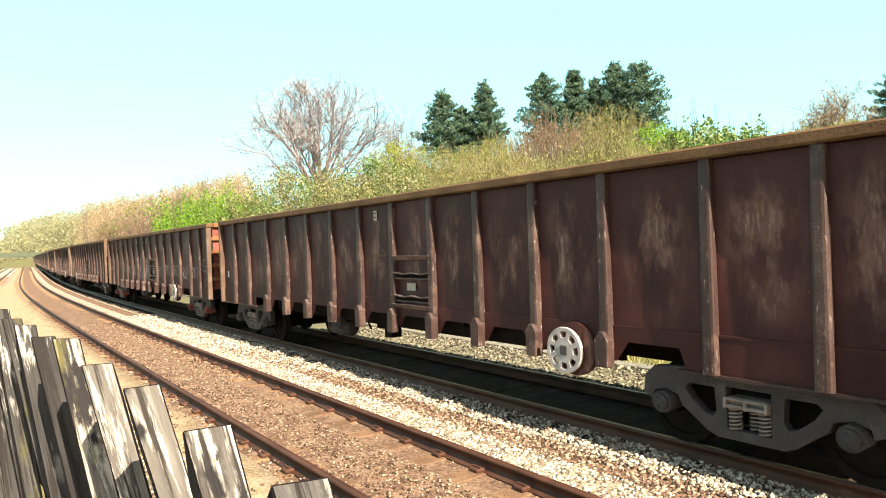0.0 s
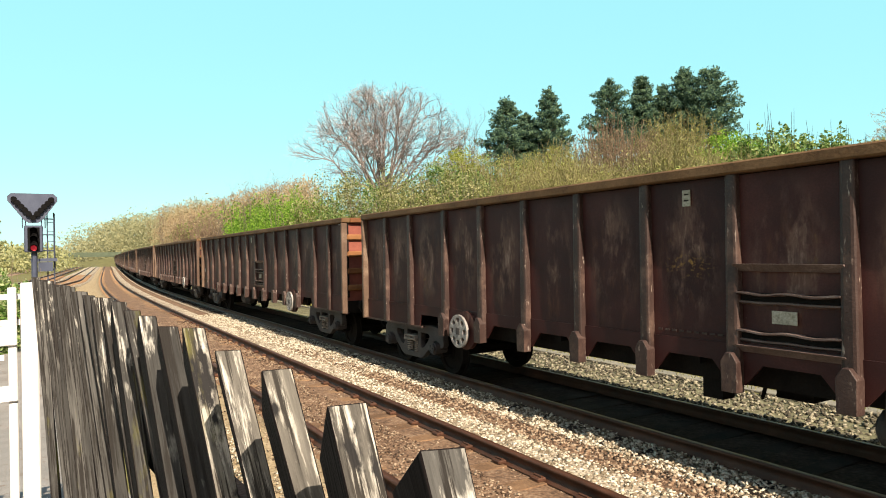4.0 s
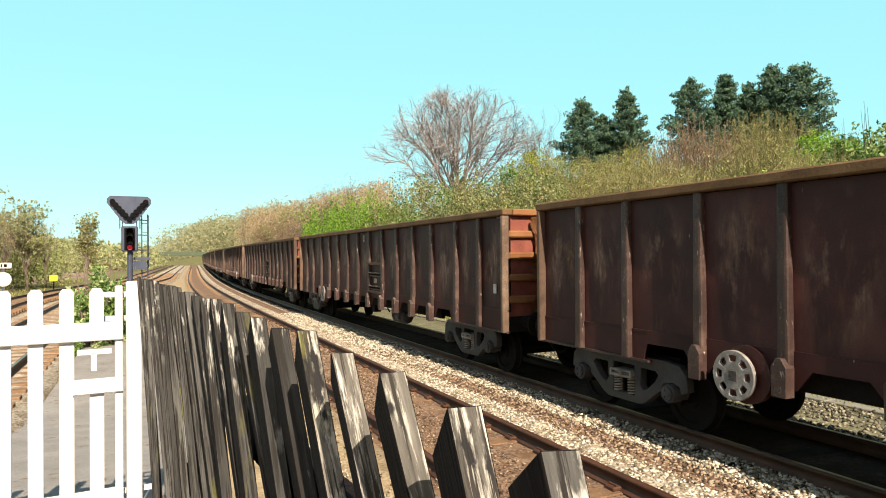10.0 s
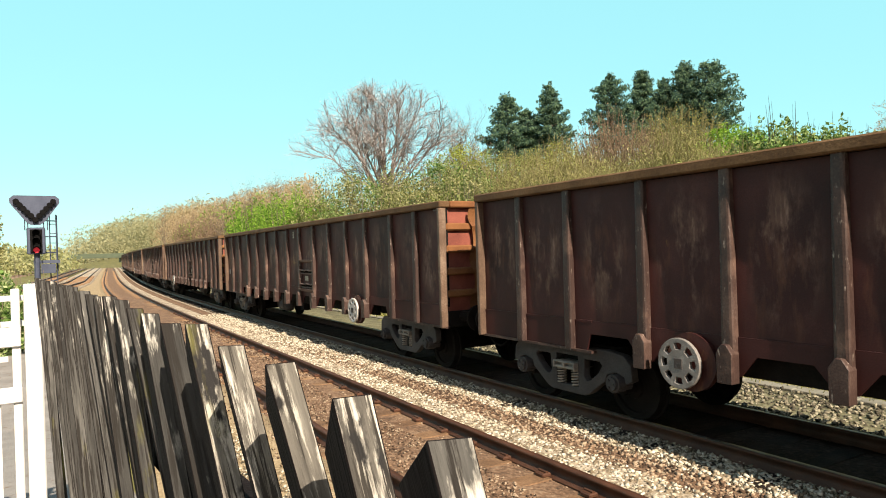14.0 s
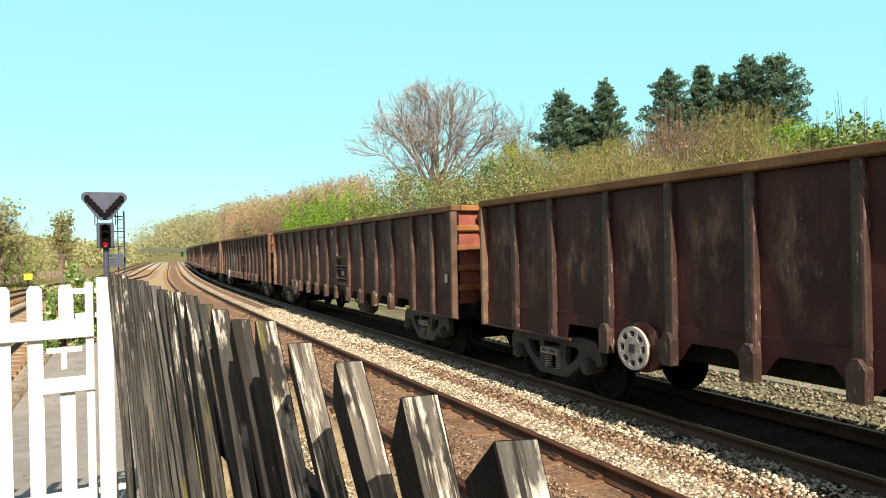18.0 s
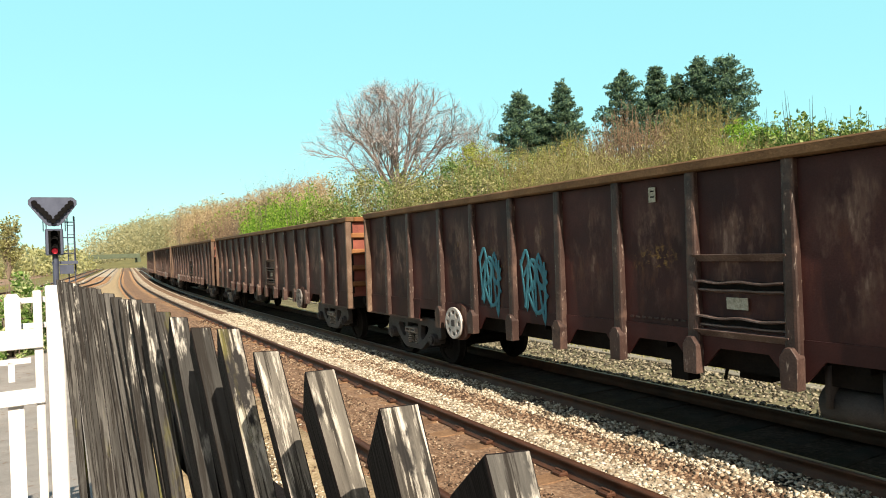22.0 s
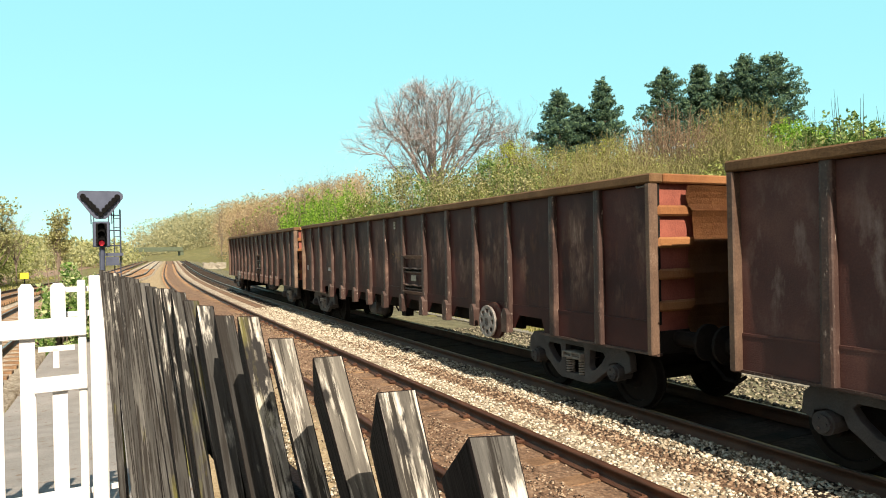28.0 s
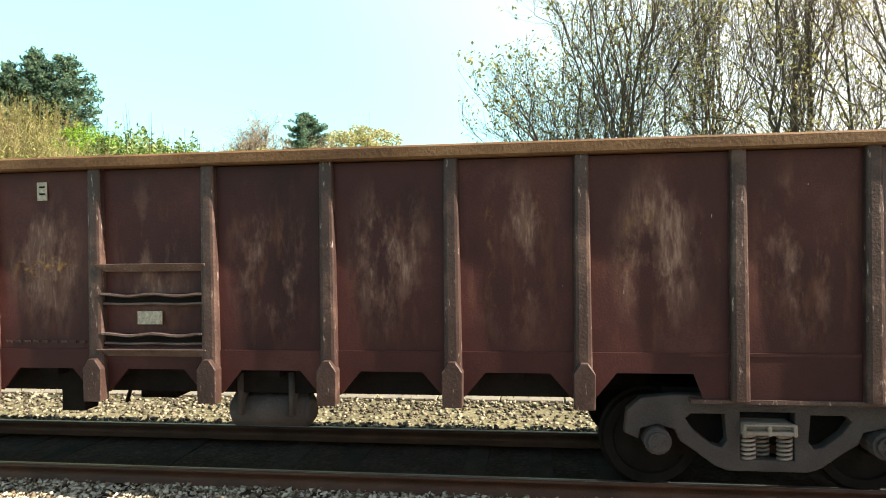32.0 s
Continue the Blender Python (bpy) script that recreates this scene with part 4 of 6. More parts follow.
        for y in (-0.87, 0.87):
            bm = bmesh.new()
            cyl(bm, (L / 2 - 0.04, y, 1.04), (L / 2 + 0.36, y, 1.04), 0.1, n=12)
            cyl(bm, (L / 2 + 0.36, y, 1.04), (L / 2 + 0.40, y, 1.04), 0.09, 0.2, 16)
            cyl(bm, (L / 2 + 0.40, y, 1.04), (L / 2 + 0.44, y, 1.04), 0.22, n=16)
            part("buffer", bm, UNDER, hs, "black oval buffer")
        bm = bmesh.new()
        cyl(bm, (L / 2 + 0.0, 0, 0.98), (L / 2 + 0.53, 0, 0.94), 0.05, n=8)
        cyl(bm, (L / 2 + 0.3, -0.07, 0.95), (L / 2 + 0.3, -0.07, 0.6), 0.025, n=6)
        cyl(bm, (L / 2 + 0.3, 0.07, 0.95), (L / 2 + 0.3, 0.07, 0.6), 0.025, n=6)
        part("coupling", bm, UNDER, hs, "screw coupling")
        hose = [(L / 2 + 0.02, -0.45, 0.9), (L / 2 + 0.12, -0.47, 0.72), (L / 2 + 0.28, -0.45, 0.55), (L / 2 + 0.42, -0.4, 0.52), (L / 2 + 0.5, -0.34, 0.6)]
        link("brake_hose", flat_curve("brake_hose", [hose], 0, cyclic=False, wire=0.022), UNDER, hs, "hanging brake hose")
        # white grab handle under the top corner
        link("lashing_handle", flat_curve("lashing_handle", [[(L / 2 - 0.28, -HW - 0.05, Z1 - 0.02), (L / 2 - 0.22, -HW - 0.09, Z1 - 0.04), (L / 2 - 0.1, -HW - 0.1, Z1 - 0.04), (L / 2 - 0.08, -HW - 0.07, Z1 - 0.0)]], 0, cyclic=False, wire=0.012), STEEL, end, "pale worn handle")
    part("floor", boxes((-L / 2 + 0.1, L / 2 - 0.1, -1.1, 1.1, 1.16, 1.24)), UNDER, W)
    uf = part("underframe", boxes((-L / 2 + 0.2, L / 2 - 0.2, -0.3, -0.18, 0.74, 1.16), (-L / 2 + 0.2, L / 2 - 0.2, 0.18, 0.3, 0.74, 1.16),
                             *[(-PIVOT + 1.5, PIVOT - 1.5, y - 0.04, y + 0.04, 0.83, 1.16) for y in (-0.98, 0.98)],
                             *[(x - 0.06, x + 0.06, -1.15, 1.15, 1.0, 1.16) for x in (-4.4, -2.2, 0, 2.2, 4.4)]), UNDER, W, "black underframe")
    bm = bmesh.new()
    for a, b, r, q in ((-0.36, 0.36, 0.165, 0.165), (0.36, 0.41, 0.165, 0.09), (-0.41, -0.36, 0.09, 0.165)):
        cyl(bm, (mirror * 2.08 + a, -0.85, 0.64), (mirror * 2.08 + b, -0.85, 0.64), r, q, 18)
    for x in (-0.25, 0.25):
        box(bm, mirror * 2.08 + x - 0.025, mirror * 2.08 + x + 0.025, -1.05, -0.64, 0.62, 1.02)
    part("air_tank", bm, CAST, uf, "grey air reservoir", True)
    bm = bmesh.new()
    cyl(bm, (mirror * 0.9 - 1.2, -0.5, 0.78), (mirror * 0.9 + 0.6, -0.3, 0.82), 0.025, n=6)
    cyl(bm, (mirror * 0.9 - 0.2, -0.9, 1.0), (mirror * 0.9 - 0.5, -0.6, 0.62), 0.02, n=6)
    box(bm, -0.6 + mirror, -0.2 + mirror, -0.35, 0.2, 0.6, 0.88)
    box(bm, -3.2, 3.2, 0.55, 0.6, 0.74, 0.8)
    box(bm, mirror * 0.1 - 0.12, mirror * 0.1 + 0.12, -1.0, -0.8, 0.62, 0.95)
    part("brake_rigging", bm, UNDER, uf, "black brake rods and cylinder")
    for d in (1, -1):
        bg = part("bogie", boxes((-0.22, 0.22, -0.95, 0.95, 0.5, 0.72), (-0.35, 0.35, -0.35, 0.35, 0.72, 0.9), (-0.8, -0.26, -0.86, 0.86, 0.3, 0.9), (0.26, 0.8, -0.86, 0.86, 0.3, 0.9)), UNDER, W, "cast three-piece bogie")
        bg.location = (d * PIVOT, 0, 0)
        for sgn in (-1, 1):
            fr = link("side_frame", M["frame"], CAST, bg, "dusty cast side frame")
            fr.matrix_basis = Matrix.Translation((0, sgn * 1.04, 0)) @ Matrix.Rotation(math.pi / 2, 4, "X")
            y = sgn * 1.06
            face = Matrix.Identity(4) if sgn < 0 else Matrix.Rotation(math.pi, 4, "Z")
            link("bolster_end", M["bolster"], SPRING, bg, "pale dusty bolster end").matrix_basis = Matrix.Translation((0, y, 0)) @ face
            for sx, sy in ((-0.145, 0.0), (0.145, 0.0), (0.0, 0.11)):
                link("spring", M["spring"], SPRING, bg, "coil spring").matrix_basis = Matrix.Translation((sx, y - sgn * sy, 0)) @ face
            for ax in (-AXLE, AXLE):
                o = link("axle_box", M["box"], CAST, bg, "round axle-box cap")
                o.matrix_basis = Matrix.Translation((ax, y, 0.5)) @ (Matrix.Identity(4) if sgn < 0 else Matrix.Rotation(math.pi, 4, "Z"))
        for ax in (-AXLE, AXLE):
            o = link("wheelset", M["wheelset"], UNDER, bg, "dark wheels on their axle")
            o.location = (ax, 0, WHEEL_R)
    return W


PITCH, S_FRONT = 17.66, 19.199
# which way round each wagon stands, from the head of what is seen to the tail
TURNS = [-1, -1, 1, -1, -1, 1, 1, 1, -1, 1, 1, 1, -1, 1, -1, 1]


def run(t):
    """Metres that the train has gone since the start; it slows on the way."""
    u = t / 32
    return -0.08 * max(0.0, t - 31.0) + u * (332.804 + u * (-76.616 + u * (43.492 + u * (-47.064 + u * (12.862 + u * 4.784)))))


def wagon_pose(k, t):
    s = S_FRONT + PITCH * k - run(t) + L / 2
    a, b = place(s + PIVOT, SPACING), place(s - PIVOT, SPACING)
    d = b - a
    p = (a + b) / 2
    return Matrix.Translation(p) @ Matrix.Rotation(math.atan2(d.y, d.x), 4, "Z")


WAGONS = []


def build_train():
    M, SHEET = wagon_meshes(), end_sheet()
    proto = {m: build_wagon(M, SHEET, m) for m in (1, -1)}
    used = set()
    for k, m in zip(range(-1, 15), TURNS):
        if m not in used:
            used.add(m)
            w = proto[m]
        else:
            w = copy_thing(proto[m], Matrix.Identity(4))
        w.matrix_basis = wagon_pose(k, 0)
        WAGONS.append((k, w))
    dress()


STROKES = {"R": [[(0, 0), (0, 1), (0.6, 0.8), (0.55, 0.55), (0.05, 0.5), (0.6, 0)]], "I": [[(0.15, 0), (0.2, 1)]], "Z": [[(0, 0.95), (0.55, 1), (0.05, 0.05), (0.6, 0.1)]], "M": [[(0, 0), (0.15, 1), (0.4, 0.45), (0.7, 1), (0.95, -0.3)]],
           "S": [[(0.6, 0.9), (0.1, 1), (0.05, 0.6), (0.55, 0.45), (0.5, 0.05), (0, 0.1)]], "E": [[(0.6, 0.95), (0.05, 1), (0, 0), (0.6, 0.05)], [(0.02, 0.5), (0.5, 0.5)]], "A": [[(0, 0), (0.25, 1), (0.6, 0.95), (0.6, 0)], [(0.1, 0.45), (0.6, 0.45)]], "L": [[(0.1, 1), (0, 0.05), (0.7, 0.1), (0.7, 0.3)]],
           "~": [[(0, 0.7), (0.3, 1), (0.5, 0.2), (0.8, 0.9), (1.0, 0), (0.6, -0.3), (0.2, 0.2)], [(0.1, -0.2), (0.5, 0.8), (1.1, 0.3)]], "#": [[(0, 1), (0.2, -0.2), (0.35, 0.9), (0.6, -0.3), (0.7, 0.9), (1.0, -0.5), (1.1, 0.9)], [(0.1, 0.6), (0.5, 0.9), (0.9, 0.3), (1.2, 0.7)], [(0.3, 0.2), (0.7, 0.5), (1.2, 0.1)]]}


def rounded(st):
    """A stroke of (x, z) points as a smooth hand-drawn line."""
    q = [st[0]] + list(st) + [st[-1]]
    out = []
    for a, b, c, d in zip(q, q[1:], q[2:], q[3:]):
        for k in range(5):
            u = k / 5
            out.append(tuple(0.5 * (2 * b[i] + (c[i] - a[i]) * u + (2 * a[i] - 5 * b[i] + 4 * c[i] - d[i]) * u * u + (3 * b[i] - a[i] - 3 * c[i] + d[i]) * u ** 3) for i in (0, 1)))
    return out + [st[-1]]


def tag(wagon, panel, words, z, size, mat, thick=0.012):
    """Sprayed lettering on one panel of the side that faces the platform; panels count from the front."""
    edges = np.concatenate([[0], np.cumsum(PANELS)])
    x0 = L / 2 - float(edges[panel] + edges[panel - 1]) / 2
    loops, at = [], 0.0
    for ch in words:
        sh = STROKES[ch]
        for st in sh:
            loops.append([((at + x) * size, 0.0, z * size) for x, z in rounded(st)])
        at += max(p[0] for st in sh for p in st) + 0.22
    w = at * size
    me = flat_curve("sprayed_tag", [[(x - w / 2, y, q) for x, y, q in lp] for lp in loops], 0, cyclic=False, wire=thick)
    ob = link("sprayed_tag", me, mat, wagon, "sprayed lettering")
    tilt = 0.05 * math.sin(panel * 2.3)
    ob.matrix_basis = Matrix.Translation((x0 + 0.04 * math.sin(panel * 5.1), -HW - 0.014, z + 0.05 * math.sin(panel * 1.7))) @ Matrix.Rotation(tilt, 4, "Y") @ Matrix.Diagonal((1, 0.25, 1.25, 1))


def dress():
    """What sets single wagons apart: sprayed letters, faded red paint, a number."""
    by = dict(WAGONS)
    a = by[0]
    for p in (2, 3, 4, 5, 6, 10, 11, 12):
        tag(a, p, "RIZM", 1.45, 0.27, CHALK, 0.009)
    tag(a, 1, "SEAL", 1.62, 0.26, CHALK, 0.009)
    tag(a, 1, "Z", 1.2, 0.32, CHALK, 0.009)
    for p in (8, 9):
        tag(a, p, "~", 1.45, 0.5, CHALK, 0.011)
        tag(a, p, "#", 1.3, 0.42, CHALK, 0.007)
    for o in a.children_recursive:
        if o.name.startswith("axle_box"):
            o.material_slots[0].link = "OBJECT"
            o.material_slots[0].material = ENDRED
    k = by[10]
    for p in (10, 11):
        tag(k, p, "#", 1.45, 0.5, BLUETAG, 0.024)
        tag(k, p, "~", 1.5, 0.55, BLUETAG, 0.03)
    for o in by[12].children_recursive:
        if o.type == "MESH" and o.data.materials and o.data.materials[0] in (PANEL, ENDPLATE):
            o.material_slots[0].link = "OBJECT"
            o.material_slots[0].material = PANEL_RED if o.data.materials[0] == PANEL else ENDRED
    last = by[14]
    for o in last.children_recursive:
        if o.type == "MESH" and o.data.materials and o.data.materials[0] == PANEL and o.parent.name.startswith("side_wall") and o.name.startswith(("panel", "skirt")) and o.location.x > L / 2 - 0.9:
            o.material_slots[0].link = "OBJECT"
            o.material_slots[0].material = PANEL_GREY
    for z in (1.95, 1.45):
        part("hinge_bar", boxes((L / 2 - 0.7, L / 2 - 0.25, -HW - 0.03, -HW, z - 0.02, z + 0.02), bev=0.004), PANEL_GREY, last, "welded bar on the greyed panel")
    for wg, x in ((by[13], -L / 2 + 2.9), (by[11], -L / 2 + 2.4)):
        for i in range(6):
            b = part("number_bar", boxes((-0.02, 0.02, -0.003, 0.003, -0.05, 0.05)), WHITEPAINT, wg)
            b.location = (x + i * 0.075, -HW - 0.02, 1.62)


def motions():
    for k, w in WAGONS:
        walk(w, [(t / 2, wagon_pose(k, t / 2)) for t in range(65)])
        for bg in w.children:
            if not bg.name.startswith("bogie"):
                continue
            for ws in bg.children:
                if ws.name.startswith("wheelset"):
                    x = ws.location.x
                    walk(ws, [(f / 15, pose(x, 0, WHEEL_R) @ Matrix.Rotation(run(f / 15) / WHEEL_R, 4, "Y")) for f in range(481)])

# ---- fence, gate and signal beside the camera ----
def leaf_cloud(centres, count, size, seed, flat=0.0, stretch=1.0):
    """Verts and faces of many small leaf quads scattered in soft blobs of (x, y, z, radius, height)."""
    rng = np.random.default_rng(seed)
    c = np.asarray(centres, float)
    wgt = c[:, 3] ** 2 * c[:, 4]
    pick = rng.choice(len(c), count, p=wgt / wgt.sum())
    d = rng.normal(size=(count, 3))
    d /= np.linalg.norm(d, axis=1)[:, None]
    r = rng.uniform(0.25, 1.0, count) ** 0.45
    p = c[pick, :3] + d * r[:, None] * np.stack([c[pick, 3], c[pick, 3], c[pick, 4]], 1)
    a = rng.normal(size=(count, 3))
    a /= np.linalg.norm(a, axis=1)[:, None]
    b = np.cross(a, rng.normal(size=(count, 3)))
    b /= np.linalg.norm(b, axis=1)[:, None]
    sz = size * rng.uniform(0.5, 1.4, (count, 1))
    a, b = a * sz * stretch, b * sz * 0.6
    v = np.stack([p - a, p - b * 0.9, p + a, p + b * 0.9], 1).reshape(-1, 3)
    f = np.arange(count * 4).reshape(-1, 4)
    return v, f


def crown_tree(rng, height, width, radius, limbs=13, fork=0.2, lowest=12, seconds=9, thirds=6, twigs=4, upright=0.25, droop=0.0, rise=0.8, spread=0.62, dome=False, fine=1.0):
    """A tree with a dome of fine branches: verts, faces and twig tips. Base at the origin."""
    V, F, tips = [], [], []

    def tube(pts, r0, r1, n):
        b, m = len(V), len(pts)
        for k, p in enumerate(pts):
            d = (pts[min(k + 1, m - 1)] - pts[max(k - 1, 0)]).normalized()
            u = d.orthogonal().normalized()
            w = d.cross(u)
            r = r0 + (r1 - r0) * k / (m - 1)
            for i in range(n):
                t = 2 * math.pi * i / n
                V.append(tuple(p + (u * math.cos(t) + w * math.sin(t)) * r))
        for k in range(m - 1):
            for i in range(n):
                a0, a1 = b + k * n + i, b + k * n + (i + 1) % n
                F.append((a0, a1, a1 + n, a0 + n))

    def bend(p, q, lift, wob):
        out = []
        for k in range(5):
            u = k / 4
            c = p.lerp(q, u) + Vector((0, 0, lift * u * (1 - u) * 4))
            if 0 < k < 4:
                c += Vector(rng.normal(0, wob, 3))
            out.append(c)
        return out

    def offshoot(pts, lo, length, spread):
        u = rng.uniform(lo, 1.0) * 4
        k = min(int(u), 3)
        p = pts[k].lerp(pts[k + 1], u - k)
        d = (pts[k + 1] - pts[k]).normalized()
        s = Vector(rng.normal(size=3))
        s = (s - d * s.dot(d)).normalized()
        e = (d * (1 - spread * 0.5) + s * spread + Vector((0, 0, upright))).normalized()
        return p, p + e * length * rng.uniform(0.6, 1.2)
    top = height * fork
    tube([Vector((0, 0, -0.4)), Vector((0.03, 0, top * 0.5)), Vector((0, 0.04, top)), Vector((0.05, 0, height * 0.6))], radius, radius * 0.35, 9)
    for i in range(limbs):
        az = i * 2.39996 + rng.uniform(-0.3, 0.3)
        el = radians(lowest + (85 - lowest) * ((i + 0.5) / limbs) ** rise)
        c, sn = math.cos(el), math.sin(el)
        q = Vector((math.cos(az) * c * width / 2, math.sin(az) * c * width / 2, top + sn * (height - top))) * 1.0
        p = Vector((0, 0, top * rng.uniform(0.8, 1.6)))
        main = bend(p, q * rng.uniform(0.9, 1.0), 0.05 * height * (1 - sn) - droop, 0.018 * height)
        tube(main, radius * 0.5, radius * 0.07, 5)
        reach = (q - p).length
        for j in range(seconds):
            a2, b2 = offshoot(main, 0.25, reach * 0.36, spread)
            sec = bend(a2, b2, 0, reach * 0.015)
            tube(sec, radius * 0.17, radius * 0.045, 4)
            for k in range(thirds):
                a3, b3 = offshoot(sec, 0.2, reach * 0.17, spread)
                thr = bend(a3, b3, 0, reach * 0.008)[::2]
                tube(thr, radius * 0.06 * fine, radius * 0.025 * fine, 3)
                thr = [thr[0], thr[0].lerp(thr[1], 0.5), thr[1], thr[1].lerp(thr[2], 0.5), thr[2]]
                for m in range(twigs):
                    a4, b4 = offshoot(thr, 0.2, reach * 0.085, spread)
                    tube([a4, b4], radius * 0.026 * fine, radius * 0.016 * fine, 3)
                    tips.append(tuple(b4))
    V, tips = np.array(V), np.array(tips)
    if dome:
        # the crown keeps to a rounded dome
        c0, ax, az = height * 0.3, width * 0.5, height * 0.7
        k = (width / 2 / np.percentile(np.hypot(V[:, 0], V[:, 1]), 97), height / np.percentile(V[:, 2], 97))
        edge = 1.0 + 0.09 * np.random.default_rng(9).random(len(V))
        V, tips = V * (k[0], k[0], k[1]), tips * (k[0], k[0], k[1])

        def reach_of(P):
            return np.sqrt((P[:, 0] ** 2 + P[:, 1] ** 2) / ax ** 2 + ((P[:, 2] - c0) / az) ** 2)
        keep = reach_of(V) < edge
        F = [f for f in F if all(keep[q] for q in f)]
        tips = tips[reach_of(tips) < 1.03]
        return V, F, tips
    k = (width / 2 / np.percentile(np.hypot(V[:, 0], V[:, 1]), 98), height / np.percentile(V[:, 2], 99.6))
    k = (k[0], k[0], k[1])
    return V * k, F, np.array(tips) * k


def raw_part(name, V, F, mat, parent, label="", sm=False):
    me = bpy.data.meshes.new(name)
    me.from_pydata([tuple(v) for v in V], [], [tuple(f) for f in F])
    return link(name, me, mat, parent, label, sm)


# fence: along a line that nearly follows the track, leaning more and more towards the camera
FA, FB = Vector((0.05, 0.255)), Vector((-2.2, 2.79))


def build_fence():
    fence = empty("picket_fence", "old weathered picket fence that leans, shade in its black faces", "fence")
    d = (FB - FA)
    length = d.length
    d /= length
    n = Vector((d.y, -d.x))
    ang = math.atan2(d.y, d.x)
    rng = np.random.default_rng(5)
    for k in range(27):
        u = 0.116 + 0.1265 * k + rng.uniform(-0.008, 0.008)
        if u > length - 0.05:
            break
        u += 0.0 if k else 0.013
        top = (2.112 if k != 2 else 2.103) + 0.027 * (1 - math.exp(-u / 0.4)) + rng.uniform(-0.006, 0.006)
        lean = 0.05 + 0.24 * math.exp(-u / 1.1) + rng.uniform(-0.03, 0.03)
        bm = bmesh.new()
        w, th, low = (0.041 if k else 0.03), (0.0135 if k < 2 else 0.0122), -1.25
        sec = [(-w, -th), (w, -th), (w, th), (-w, th)]
        lo = [bm.verts.new((x, y, low)) for x, y in sec]
        # the tops are sawn askew: steeply across the broad face, a little across the edge
        cut = rng.uniform(0.034, 0.056) + (0.008 if k < 4 else 0.0)
        tp = [bm.verts.new((x, y, -cut * (x > 0) + (0.006 if k else -0.002) * (y > 0) - (0.0 if k else 0.012) * (y < 0))) for x, y in sec]
        for a, b in ((lo, tp),):
            for i in range(4):
                f = bm.faces.new((a[i], a[(i + 1) % 4], b[(i + 1) % 4], b[i]))
                # broad faces get the shade-black wood, edges the sunlit one
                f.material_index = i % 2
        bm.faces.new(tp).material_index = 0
        bm.faces.new(lo[::-1])
        bmesh.ops.bevel(bm, geom=[e for e in bm.edges if e.calc_length() > 0.02], offset=0.001, segments=1, affect="EDGES")
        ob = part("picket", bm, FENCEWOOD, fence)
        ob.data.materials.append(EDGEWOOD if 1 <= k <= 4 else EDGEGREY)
        p = FA + d * u
        m = Matrix.Translation((p.x, p.y, top)) @ Matrix.Rotation(ang, 4, "Z") @ Matrix.Rotation(-lean, 4, "X") @ Matrix.Rotation(rng.uniform(-0.03, 0.03), 4, "Y") @ Matrix.Rotation(rng.uniform(-0.04, 0.04) - (0.18 if 0 < k < 4 else 0.1), 4, "Z") @ Matrix.Translation((w, 0, 0))
        ob.matrix_basis = m
    for z in (1.86, 1.15):
        a, b = FA + d * (-0.3), FB
        dz = 2.115 - z
        bm = boxes((0, length + 0.3, -0.02, 0.02, -0.045, 0.045), bev=0.005)
        ob = part("fence_rail", bm, FENCEWOOD, fence)
        off = n * (dz * 0.2 + 0.03)
        ob.matrix_basis = Matrix.Translation((a.x + off.x, a.y + off.y, z)) @ Matrix.Rotation(ang, 4, "Z")
    return fence


def build_platform():
    """The island platform's end with its ramp."""
    prof = [(-5.15, 0.0), (-3.2, 0.0), (-3.2, -1.6), (-5.15, -1.6)]
    line = []
    for s in (-40, -10, 0, 3.4, 4.2, 10.5, 12.0, 30.0):
        z = 0.86 if s < 3.5 else 0.86 - 0.9 * (min(s, 10.5) - 3.5) / 7.0
        if s > 11:
            z = -0.12
        line.append((place(s, 0, z), heading(s)))
    v, f = sweep(prof, line)
    n = len(prof)
    tagged(raw_part("platform", v, f + [tuple(range(n))[::-1], tuple(range(len(v) - n, len(v)))], ASPHALT, None), "worn grey tarmac platform end and ramp", "platform", kind="structure")


